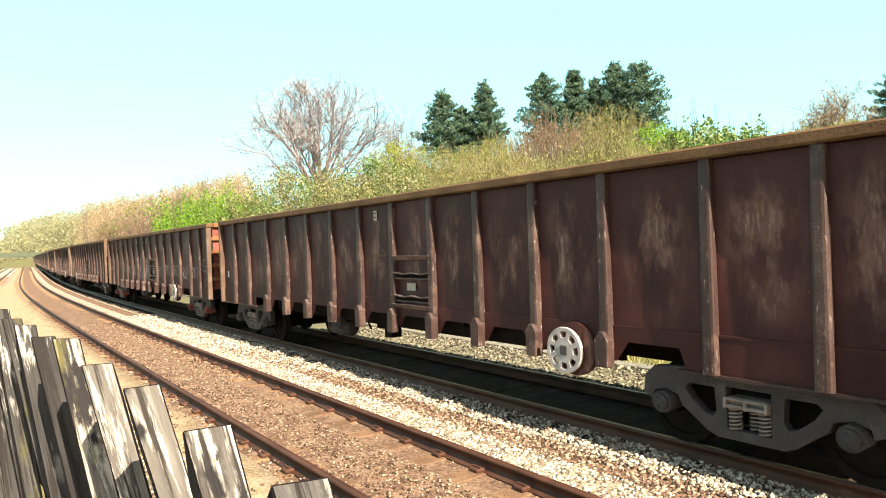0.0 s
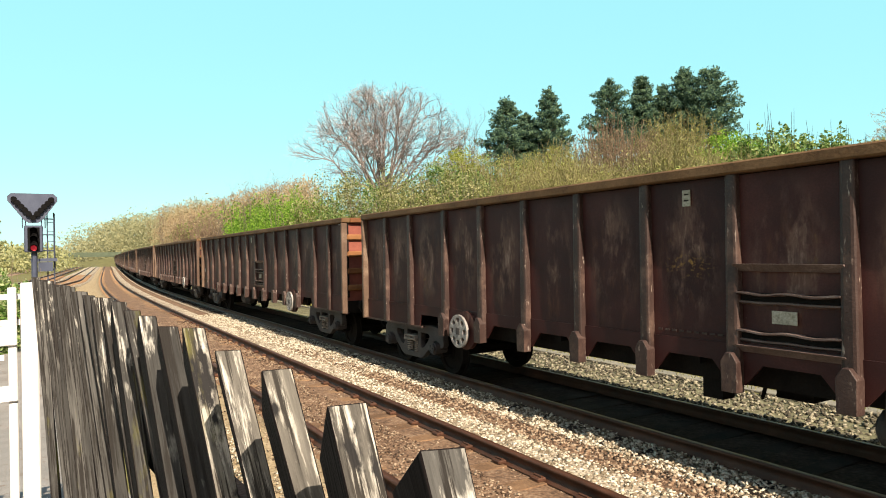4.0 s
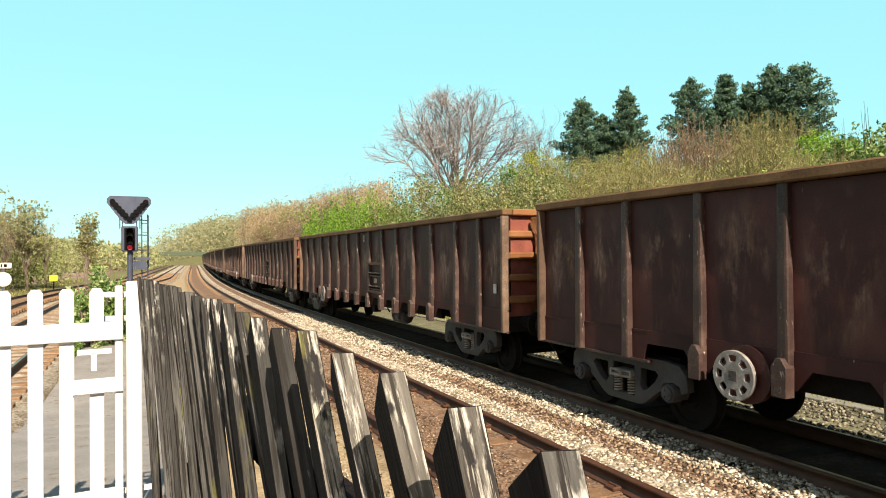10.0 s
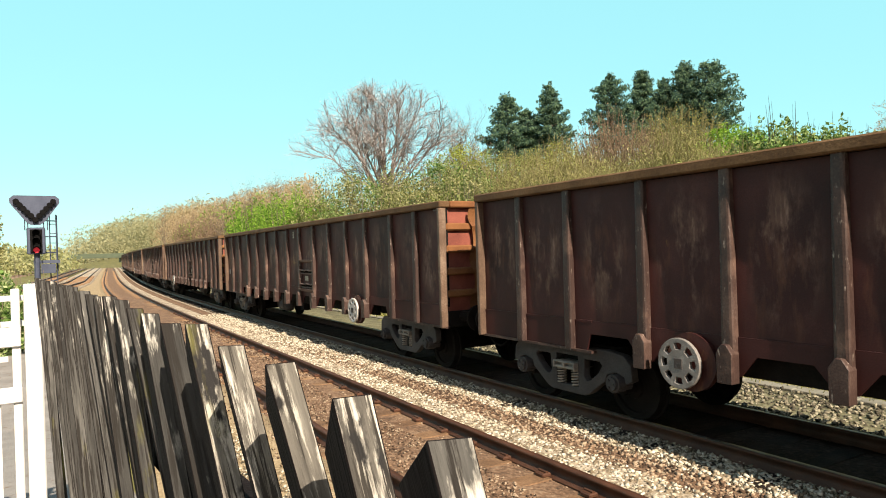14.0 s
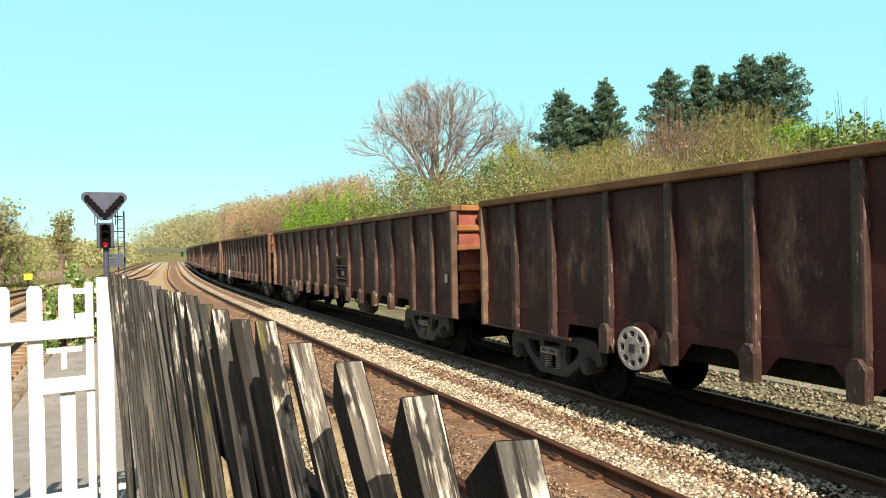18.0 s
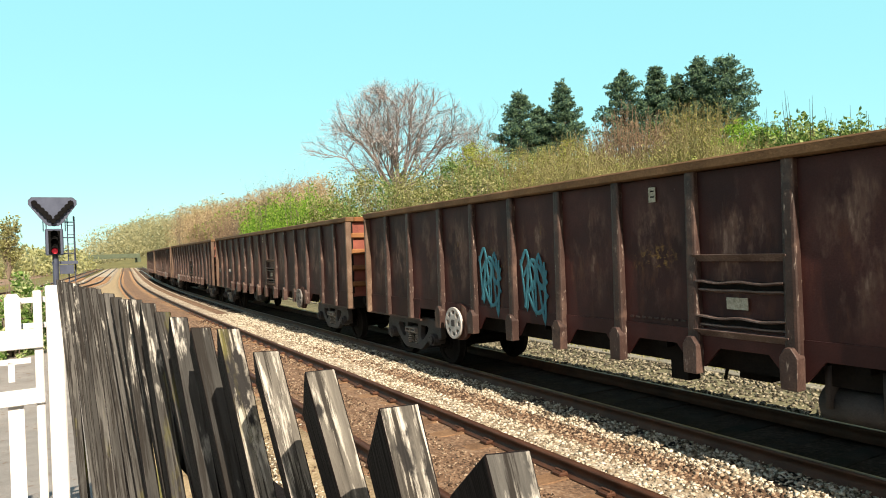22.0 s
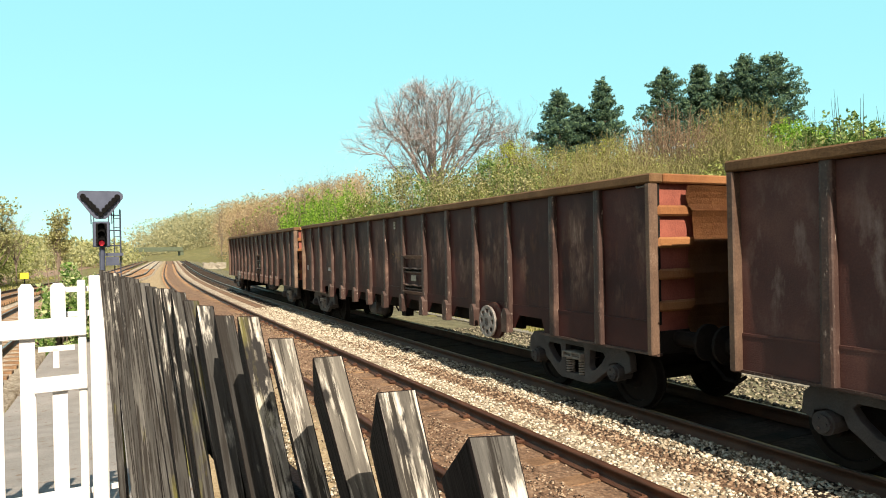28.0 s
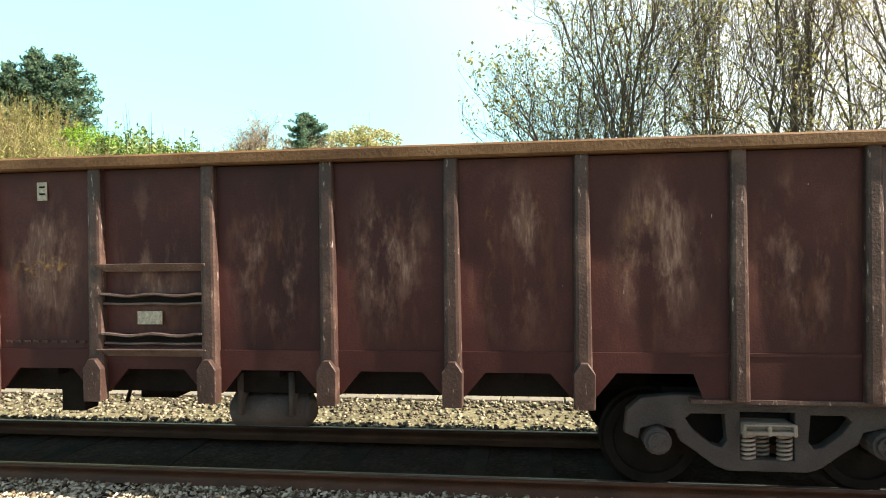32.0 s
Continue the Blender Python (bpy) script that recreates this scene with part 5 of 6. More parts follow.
def build_gate():
    """White wicket gate with its posts, at the end of the fence."""
    g = empty("wicket_gate", "white painted wooden wicket gate", "gate")
    a = Vector((-2.27, 2.85))
    ang = math.atan2(-0.66, -0.75)
    g.matrix_basis = Matrix.Translation((a.x, a.y, 0)) @ Matrix.Rotation(ang, 4, "Z")
    part("gate_post", boxes((-0.035, 0.035, -0.035, 0.035, 0.7, 2.115), bev=0.006), GATEPAINT, g, "square white post")
    part("gate_post", boxes((1.32, 1.39, -0.035, 0.035, 0.7, 2.1), bev=0.006), GATEPAINT, g, "square white post")
    part("gate_stile", boxes((0.05, 0.085, -0.02, 0.02, 0.95, 2.095), bev=0.004), GATEPAINT, g)
    part("gate_stile", boxes((1.26, 1.30, -0.02, 0.02, 0.95, 2.08), bev=0.004), GATEPAINT, g)
    for z, x1, h in ((1.875, 1.3, 0.045), (1.61, 0.27, 0.036), (1.06, 1.3, 0.045)):
        part("gate_rail", boxes((0.05, x1, 0.012, 0.036, z - h, z + h), bev=0.004), GATEPAINT, g)
    for i in range(9):
        x = 0.165 + i * 0.128
        lo, hgt = (0.97, 2.085)
        spans = [(lo, hgt)] if i else [(1.87, hgt), (lo, 1.61)]
        for z0, z1 in spans:
            bm = bmesh.new()
            c = 0.02 if z1 > 2 else 0.0
            prism(bm, [(x - 0.031, z0), (x + 0.031, z0), (x + 0.031, z1 - c), (x + 0.018, z1), (x - 0.018, z1), (x - 0.031, z1 - c)], -0.01, 0.01)
            part("gate_picket", bm, GATEPAINT, g)
    for z in (2.05, 1.93, 1.06):
        part("hinge_strap", boxes((-0.085, 0.19, -0.052, -0.04, z - 0.013, z + 0.013)), GATEPAINT, g, "white strap hinge")
    part("latch", boxes((0.1, 0.25, -0.02, -0.012, 1.76, 1.785), (0.165, 0.19, -0.03, -0.012, 1.68, 1.77)), GATEPAINT, g)


def build_signal():
    """Colour-light signal with a junction indicator on a post with a ladder."""
    c = Vector((-14.86, 18.84))
    face = (Vector((0, 0)) - c).normalized()
    sg = empty("railway_signal", "grey colour-light signal showing red, with a junction indicator", "signal")
    sg.matrix_basis = Matrix.Translation((c.x, c.y, 0)) @ Matrix.Rotation(math.atan2(face.y, face.x) + math.pi / 2, 4, "Z")
    bm = bmesh.new()
    cyl(bm, (0, 0.1, -0.4), (0, 0.1, 3.2), 0.085, n=12)
    part("post", bm, SIGNAL, sg)
    part("head", boxes((-0.26, 0.24, -0.12, 0.1, 2.45, 3.28), bev=0.03), SIGNAL, sg, "grey signal head")
    part("backplate", boxes((-0.17, 0.15, -0.15, -0.12, 2.5, 3.22), bev=0.01), SIGBLACK, sg, "black face of the head")
    for z, mat, lb in ((3.1, SIGBLACK, "dark lens"), (2.85, SIGBLACK, "dark lens"), (2.58, REDLAMP, "lit red lens")):
        bm = bmesh.new()
        cyl(bm, (-0.01, -0.17, z), (-0.01, -0.145, z), 0.085, n=14)
        part("lens", bm, mat, sg, lb)
        bm = bmesh.new()
        vs = cyl(bm, (-0.01, -0.38, z + 0.01), (-0.01, -0.15, z + 0.01), 0.11, n=14, caps=False)
        bmesh.ops.delete(bm, geom=[v for v in vs if v.co.z < z - 0.07], context="VERTS")
        bmesh.ops.solidify(bm, geom=bm.faces[:], thickness=0.006)
        part("hood", bm, SIGBLACK, sg)
    bm = bmesh.new()
    prism(bm, [(-0.68, 4.17), (-0.58, 4.27), (0.53, 4.27), (0.64, 4.17), (0.64, 4.04), (0.22, 3.44), (0.11, 3.36), (-0.14, 3.36), (-0.25, 3.44), (-0.68, 4.04)], -0.03, 0.02)
    jb = part("junction_indicator", bm, SIGNAL, sg, "grey winged junction indicator")
    for sx in (-1, 1):
        for k in range(5):
            u = k / 4
            x, z = sx * (0.11 + 0.38 * u), 3.64 + 0.44 * u
            bm = bmesh.new()
            cyl(bm, (x - 0.02, -0.15, z), (x - 0.02, -0.03, z), 0.085, n=10)
            part("indicator_lamp", bm, SIGBLACK, jb)
    bm = bmesh.new()
    cyl(bm, (-0.02, -0.15, 3.52), (-0.02, -0.03, 3.52), 0.08, n=10)
    part("indicator_lamp", bm, SIGBLACK, jb)
    bm = bmesh.new()
    for x in (-0.3, -0.22, 0.2, 0.3):
        cyl(bm, (x, 0.06, 3.2), (x, 0.06, 3.75), 0.018, n=6)
    part("bracket", bm, SIGNAL, sg)
    bm = bmesh.new()
    for x in (0.36, 0.54):
        cyl(bm, (x, 0.35, -0.3), (x, 0.35, 3.7), 0.02, n=6)
    for k in range(12):
        cyl(bm, (0.36, 0.35, 0.1 + 0.3 * k), (0.54, 0.35, 0.1 + 0.3 * k), 0.012, n=5)
    for z in (2.5, 3.0, 3.5):
        cyl(bm, (0.1, 0.1, z), (0.54, 0.35, z), 0.02, n=5)
        cyl(bm, (0.54, 0.35, z), (0.56, 0.75, z), 0.02, n=5)
    cyl(bm, (0.56, 0.75, 1.9), (0.56, 0.75, 3.7), 0.025, n=5)
    part("ladder", bm, SIGNAL, sg, "grey steel access ladder")
    part("platform_grid", boxes((-0.1, 0.62, 0.1, 0.8, 2.16, 2.26), (0.1, 0.5, 0.12, 0.5, 1.85, 2.14)), SIGNAL, sg)


# ---- trees and scrub ----
def at_bearing(az, dist):
    a = radians(az)
    x, y = dist * math.sin(a), dist * math.cos(a)
    s, l = plan([x], [y])
    return x, y, ground_at(s[0], l[0])


def bare_tree(az, dist, top, radius, seed, width, buds=0, bud_mat=None, label="leafless tree with a broad rounded crown", bud_size=0.05, base=None, twig=None, **shape):
    """A tree that has hardly any leaves yet; width is the crown's, top its height over the rails."""
    x, y, z = at_bearing(az, dist)
    z = z if base is None else base
    rng = np.random.default_rng(seed)
    V, F, tips = crown_tree(rng, top - z, width, radius, **shape)
    t = empty("bare_tree", label, "tree", "bare trees", m=Matrix.Translation((x, y, z)))
    raw_part("trunk", V, F, twig or BARK, t, "trunk and limbs")
    if buds:
        tp = np.array(tips)
        c = np.concatenate([tp, np.full((len(tp), 2), width * 0.02)], 1)
        v, f = leaf_cloud(c, buds, bud_size, seed + 1)
        link("crown", raw_mesh("crown", v, f), bud_mat or LEAF_BUD, t, "thin haze of opening buds")
    return t


def pine(az, dist, top, width, seed, bottom=0.4, blunt=0.5):
    """A pine: whorls of boughs that end in upturned clumps of needles; blunt makes the crown rounder."""
    x, y, z = at_bearing(az, dist)
    t = empty("pine_tree", "dark green pine tree on the hilltop", "tree", "hilltop pines", m=Matrix.Translation((x, y, z)))
    h = top - z
    rng = np.random.default_rng(seed)
    bm = bmesh.new()
    cyl(bm, (0, 0, -0.5), (0, 0, h * 0.95), h * 0.02, h * 0.004, 7)
    c = []
    zz = h * bottom
    while zz < h * 0.97:
        u = (zz / h - bottom) / (1 - bottom)
        r = width * (1 - u ** (1.2 + 1.7 * blunt)) ** 0.85 * rng.uniform(0.8, 1.2) + 0.2
        g0 = rng.uniform(0, 6.283)
        for a in range(8):
            g = g0 + a * 0.7854 + rng.uniform(-0.35, 0.35)
            q = r * rng.uniform(0.62, 1.08)
            tip = zz + q * 0.25 + rng.uniform(-0.6, 0.6)
            if a % 2 == 0:
                cyl(bm, (0, 0, zz - 0.3), (math.cos(g) * q * 0.8, math.sin(g) * q * 0.8, tip - 0.15), 0.06, 0.02, 4, caps=False)
            for e in (1.0, 0.72, 0.42):
                f = (0.34 + 0.1 * q) * rng.uniform(0.75, 1.2) * (1.25 - 0.35 * e)
                c.append((math.cos(g) * q * e, math.sin(g) * q * e, zz + (tip - zz) * e, f, f * 0.62))
        zz += 0.5 + 0.1 * r
    for k in range(5):
        g, q = rng.uniform(0, 6.283), width * 0.3 * blunt * rng.uniform(0.3, 1.2)
        c.append((math.cos(g) * q, math.sin(g) * q, h * rng.uniform(0.93, 0.985), 0.28, 0.75))
    c.append((0, 0, h * 0.98, 0.22, 0.6))
    part("trunk", bm, BARK, t)
    v, f = leaf_cloud(c, 15000, 0.13, seed + 3, stretch=1.7)
    link("crown", raw_mesh("crown", v, f), LEAF_PINE, t, "dense dark needles in upturned clumps")


def willow(az, dist, top, radius, wood_mat, leaf_mat, seed, label, stems=330, leaves=3600):
    """A bush of many thin upright stems with side twigs and the first small leaves."""
    x, y, z = at_bearing(az, dist)
    t = empty("bush", label, "bush", "embankment scrub", m=Matrix.Translation((x, y, z - 0.1)))
    rng = np.random.default_rng(seed)
    h = top - z
    V, F, tips = [], [], []

    def rod(p, q, r0, r1):
        d = (q - p).normalized()
        u = d.orthogonal().normalized()
        w = d.cross(u)
        b = len(V)
        for c, g in ((p, r0), (q, r1)):
            for e in (u, -0.5 * u + 0.87 * w, -0.5 * u - 0.87 * w):
                V.append(tuple(c + e * g))
        for j in range(3):
            F.append((b + j, b + (j + 1) % 3, b + 3 + (j + 1) % 3, b + 3 + j))
    for k in range(stems):
        a, r = rng.uniform(0, 6.283), radius * math.sqrt(rng.uniform(0, 1))
        hh = h * rng.uniform(0.5, 1.05) * (1 - 0.3 * (r / radius) ** 2)
        p = Vector((math.cos(a) * r * 0.75, math.sin(a) * r * 0.75, 0))
        q = Vector((math.cos(a) * r * 1.1, math.sin(a) * r * 1.1, hh)) + Vector((rng.normal(0, 0.25), rng.normal(0, 0.25), 0))
        m = p.lerp(q, 0.55) + Vector((rng.normal(0, 0.12), rng.normal(0, 0.12), 0))
        rod(p, m, 0.034, 0.024)
        rod(m, q, 0.024, 0.008)
        for j in range(5):
            u = rng.uniform(0.1, 0.95)
            b = m.lerp(q, u)
            e = b + Vector((rng.normal(0, 0.3), rng.normal(0, 0.3), rng.uniform(0.25, 0.8))) * (0.35 + 0.05 * h)
            rod(b, e, 0.013, 0.006)
            tips.append((e.x, e.y, e.z, 0.22, 0.3))
        tips.append((m.x, m.y, m.z, 0.4, 0.6))
    raw_part("brushwood", V, F, wood_mat, t, "thin upright stems")
    v, f = leaf_cloud(tips, leaves, 0.0009 * dist + 0.012, seed + 7, stretch=1.5)
    link("foliage", raw_mesh("foliage", v, f), leaf_mat, t, "sparse new leaves")
    return t


def shrub(name, az, dist, top, radius, mat, seed, count=2500, size=0.09, label="", stems=9, group="embankment scrub", category="bush", base=None):
    x, y, z = at_bearing(az, dist)
    if base is not None:
        z = base
    t = empty(name, label, category, group, m=Matrix.Translation((x, y, z - 0.1)))
    rng = np.random.default_rng(seed)
    h = top - z
    V, F = [], []
    for k in range(stems):
        a, r = rng.uniform(0, 6.283), radius * rng.uniform(0.2, 0.95)
        q = Vector((math.cos(a) * r, math.sin(a) * r, h * rng.uniform(0.6, 1.07)))
        p = Vector((q.x * 0.3, q.y * 0.3, 0))
        d = (q - p).normalized()
        u = d.orthogonal().normalized() * 0.03
        w = d.cross(u)
        b = len(V)
        for c, g in ((p, 1.0), (p.lerp(q, 0.6) + Vector((q.x, q.y, 0)) * 0.12, 0.6), (q, 0.15)):
            for e in (u, w, -u - w):
                V.append(tuple(c + e * g))
        for i in range(2):
            for j in range(3):
                F.append((b + i * 3 + j, b + i * 3 + (j + 1) % 3, b + i * 3 + 3 + (j + 1) % 3, b + i * 3 + 3 + j))
    raw_part("brushwood", V, F, TWIG, t)
    c = []
    for k in range(110):
        a, r = rng.uniform(0, 6.283), radius * math.sqrt(rng.uniform(0, 1)) * 0.98
        edge = 1 - 0.4 * (r / radius) ** 2
        zz = h * rng.uniform(0.05, 0.9) * edge
        c.append((math.cos(a) * r, math.sin(a) * r, zz, radius * rng.uniform(0.09, 0.24), h * rng.uniform(0.05, 0.15)))
    v, f = leaf_cloud(c, count, size, seed + 7)
    link("foliage", raw_mesh("foliage", v, f), mat, t)
    return t


def wood(name, blobs, count, size, mat, seed, label, stretch=1.0):
    """A far wood of many crowns, too far off to tell one tree from the next."""
    v, f = leaf_cloud(blobs, count, size, seed, stretch=stretch)
    tagged(link(name, raw_mesh(name, v, f), mat), label, "trees", kind="stuff")


def crowns(az0, az1, d0, d1, top, n, r, seed, clear=True):
    """Blobs of (x, y, z, radius, height) over a fan of bearings; top is a function of the bearing: degrees above the eye."""
    rng = np.random.default_rng(seed)
    out = []
    for k in range(n):
        az, dist = rng.uniform(az0, az1), rng.uniform(d0, d1)
        x, y, z = at_bearing(az, dist)
        s, l = plan([x], [y])
        if clear and -15.5 < l[0] < 10.0 + r * 0.8:
            continue
        out += column(rng, x, y, z, dist, top(az), r)
    return out


def column(rng, x, y, z, dist, el, r):
    """One uneven crown, built of blobs from its top down to the ground."""
    zt = EYE + dist * math.tan(radians(el)) * rng.uniform(0.72, 1.03)
    rr = r * rng.uniform(0.45, 1.25)
    zz, out = zt - rr * 0.6, []
    while zz > z:
        f = rr * rng.uniform(0.6, 1.1)
        out.append((x + rng.normal(0, rr * 0.45), y + rng.normal(0, rr * 0.45), zz, f, f * rng.uniform(0.6, 1.0)))
        zz -= f * 0.9
    return out


def build_bridge():
    """A low girder bridge far down the line."""
    x, y, z = at_bearing(-34.8, 235)
    b = empty("footbridge", "distant pale green girder bridge over the tracks", "bridge", m=Matrix.Translation((x, y, 0)) @ Matrix.Rotation(radians(35.0 + 8), 4, "Z"))
    part("girder", boxes((-9.6, 9.6, -0.3, 0.3, 3.0, 4.2), bev=0.05), GREENPAINT, b, "pale green girder")
    part("deck", boxes((-9.6, 9.6, -2.2, 2.2, 2.75, 3.0)), GREENPAINT, b)
    for px in (-9.0, 9.0):
        part("pier", boxes((px - 0.5, px + 0.5, -2.0, 2.0, -1, 2.75)), GREENPAINT, b)


def build_lineside():
    # cable trough behind the train
    tr = empty("cable_trough", "grey concrete cable trough on the ground", "cable trough", kind="structure")
    bm = boxes((-0.49, 0.49, -0.15, 0.15, -0.04, 0.05), bev=0.012)
    me = share("trough_lid", bm)
    s = -8.0
    while s < 60:
        link("trough_lid", me, CONCRETE, tr).matrix_basis = Matrix.Translation(place(s, 7.02, -0.335)) @ Matrix.Rotation(heading(s), 4, "Z")
        s += 1.0
    # a pale block and rubble at the foot of the cutting beside the far curve
    for az, dx, size, mat, name, label in ((-29.55, 0, (0.7, 0.5, 0.7), ROCK, "retaining_block", "pale concrete block at the foot of the cutting"), (-30.35, 1, (1.1, 0.8, 0.6), ROCK, "rubble_heap", "pale broken stone on the cutting slope"), (-30.0, 2, (0.8, 0.7, 0.6), ROCK, "rubble_heap", "pale broken stone on the cutting slope")):
        dist = 105.0
        x, y, z = at_bearing(az, dist)
        bm = bmesh.new()
        bmesh.ops.create_cube(bm, size=2.0)
        bmesh.ops.subdivide_edges(bm, edges=bm.edges[:], cuts=3, use_grid_fill=True)
        rough = 0.05 if name == "retaining_block" else 0.35
        for v in bm.verts:
            v.co = Vector((v.co.x * size[0], v.co.y * size[1], v.co.z * size[2] * (1 - 0.25 * v.co.x * (dx > 0)))) * (1 + rough * noise.noise(v.co * 1.7 + Vector((dx * 5.0, 0, 0))))
        ob = part(name, bm, mat)
        ob.matrix_basis = Matrix.Translation((x, y, z + size[2] * 0.5)) @ Matrix.Rotation(radians(-az), 4, "Z")
        tagged(ob, label, "block" if dx == 0 else "rubble")
    # speed board beyond the gate
    x, y, z = at_bearing(-46.6, 24)
    sb = empty("speed_board", "white speed board with a round disc on a post", "sign", m=Matrix.Translation((x, y, 0)) @ Matrix.Rotation(radians(46.6), 4, "Z"))
    bm = bmesh.new()
    cyl(bm, (0, 0, 1.62), (0, 0.02, 1.62), 0.22, n=20)
    part("disc", bm, WHITEPAINT, sb, "round white disc")
    part("plate", boxes((-0.22, 0.22, 0, 0.02, 1.95, 2.12), bev=0.005), WHITEPAINT, sb, "white plate")
    part("mark", boxes((-0.06, -0.02, -0.006, 0.0, 1.99, 2.08), (0.02, 0.1, -0.006, 0.0, 1.99, 2.08)), SIGBLACK, sb)
    part("post", boxes((-0.03, 0.03, 0.02, 0.08, -1.0, 2.1)), SIGNAL, sb)
    # small yellow marker beyond the outer tracks
    x, y, z = at_bearing(-43.4, 62)
    mk = empty("marker_board", "small yellow trackside marker on a stake", "marker", m=Matrix.Translation((x, y, -0.6)) @ Matrix.Rotation(radians(43), 4, "Z"))
    part("board", boxes((-0.3, 0.3, -0.03, 0.03, 1.0, 1.5), bev=0.01), YELLOW, mk, "yellow board")
    part("stake", boxes((-0.05, 0.05, -0.04, 0.04, 0, 1.0)), SIGBLACK, mk)


def grass():
    """Tufts on the verge behind the train and round the island's edge."""
    rng = np.random.default_rng(8)
    V, F = [], []

    def strew(count, s0, s1, l0, l1, z, h):
        s, l = rng.uniform(s0, s1, count), rng.uniform(l0, l1, count)
        a = np.interp(s, S_, HEAD)
        x, y = np.interp(s, S_, CX) + np.sin(a) * l, np.interp(s, S_, CY) - np.cos(a) * l
        g = rng.uniform(0, 6.283, count)
        w = 0.012 + 0.0008 * np.hypot(x, y)
        hh = h * rng.uniform(0.4, 1.3, count)
        zz = z if z is not None else terrain(s, l)
        lean = rng.normal(0, 0.35, (count, 2)) * hh[:, None]
        p = np.stack([x, y, zz + 0 * x], 1)
        d = np.stack([np.cos(g) * w, np.sin(g) * w, 0 * g], 1)
        t = p + np.stack([lean[:, 0], lean[:, 1], hh], 1)
        b = sum(len(q) for q in V)
        V.append(np.stack([p - d, p + d, t], 1).reshape(-1, 3))
        F.append(np.arange(count * 3).reshape(-1, 3) + b)
    strew(16000, -6, 40, 6.9, 9.2, None, 0.2)
    strew(12000, -6, 60, 8.5, 14.0, None, 0.45)
    strew(2500, 5, 13, -5.8, -3.4, -0.5, 0.25)
    strew(5000, 20, 90, -14.5, -12.0, -0.7, 0.4)
    tagged(link("grass", raw_mesh("grass", np.concatenate(V), np.concatenate(F)), GRASS), "mossy green and dry verge grass beside the line", "grass", kind="stuff")


def far_hill():
    """A low ridge on the horizon."""
    V, F = [], []
    for i in range(121):
        az = radians(-75 + 43 * i / 120)
        h = 9 + 5 * math.sin(i * 0.13) + 3 * math.sin(i * 0.31 + 1) + 1.2 * math.sin(i * 0.9)
        for d, z in ((900, -8.0), (960, h * 0.7), (1030, h), (1200, -10.0)):
            V.append((d * math.sin(az), d * math.cos(az), z))
        if i:
            a = (i - 1) * 4
            F += [(a + k, a + 4 + k, a + 5 + k, a + 1 + k) for k in range(3)]
    tagged(raw_part("backdrop", V, F, HILLBLUE, None, sm=True), "hills on the horizon, haze put into their blue", "hills", kind="structure")

# ---- build ----
build_ground()
build_tracks()
build_train()
build_fence()
build_platform()
build_gate()
build_signal()
# the broad bare tree and a thinner one behind it
bare_tree(-11.5, 60, 17.4, 0.33, 21, 17.6, buds=15000, bud_mat=LEAF_PINK, bud_size=0.042, base=5.6, twig=PALEBARK, limbs=20, seconds=9, thirds=7, twigs=5, fork=0.1, lowest=17, rise=0.9, upright=0.1, spread=0.5, dome=True, fine=1.3)
bare_tree(-4.6, 74, 18.2, 0.2, 22, 6.5, buds=900, bud_mat=LEAF_TAN, base=5.0, twig=TWIG, limbs=9, lowest=30, upright=0.5)
bare_tree(29.6, 70, 15.3, 0.3, 23, 8.6, buds=12000, bud_mat=LEAF_TAN, bud_size=0.06, base=6.0, twig=TWIG, limbs=16, seconds=8, thirds=7, twigs=5, lowest=0, rise=0.75, upright=0.1)
bare_tree(36.0, 84, 15.6, 0.2, 24, 9.0, buds=2500, bud_mat=LEAF_TAN, base=3.5, twig=TWIG, limbs=11, lowest=20)
# hilltop pines: bearing, distance, top, half width
for az, dist, top, w, sd, bl in ((-0.7, 95, 24.0, 3.5, 1, 0.5), (0.9, 97, 22.2, 2.6, 2, 0.6), (2.97, 95, 25.3, 3.3, 3, 0.15), (8.0, 95, 25.8, 3.4, 4, 0.95), (10.6, 96, 26.2, 2.8, 5, 0.7), (12.3, 97, 24.9, 2.3, 6, 0.6), (13.9, 96, 26.5, 2.9, 7, 0.7), (15.8, 95, 26.3, 3.7, 8, 0.95), (33.8, 112, 23.8, 3.6, 9, 0.6)):
    pine(az, dist, top, w, sd, blunt=bl)
shrub("bush", 38.3, 90, 18.6, 6.4, LEAF_SOFT, 61, count=20000, size=0.17, label="rounded yellow-green tree in new leaf", category="tree", group="distant trees")
# tall trees close behind the line, just coming into leaf
for az, d, top, w, sd, n in ((56.0, 20, 9.0, 9.0, 40, 6000), (60.6, 17, 12.5, 6.8, 41, 7000), (67.6, 20, 14.0, 4.6, 42, 3500), (73.4, 18, 13.5, 5.6, 43, 4500), (80.0, 17, 13.0, 7.0, 44, 4500)):
    bare_tree(az, d, top, 0.14, sd, w, buds=n, bud_size=0.05, base=-0.5, fine=1.0, limbs=13, lowest=14, fork=0.12, upright=0.28, spread=0.5, seconds=9, thirds=7, twigs=4, label="tall tree with bare branches and first pale leaves")


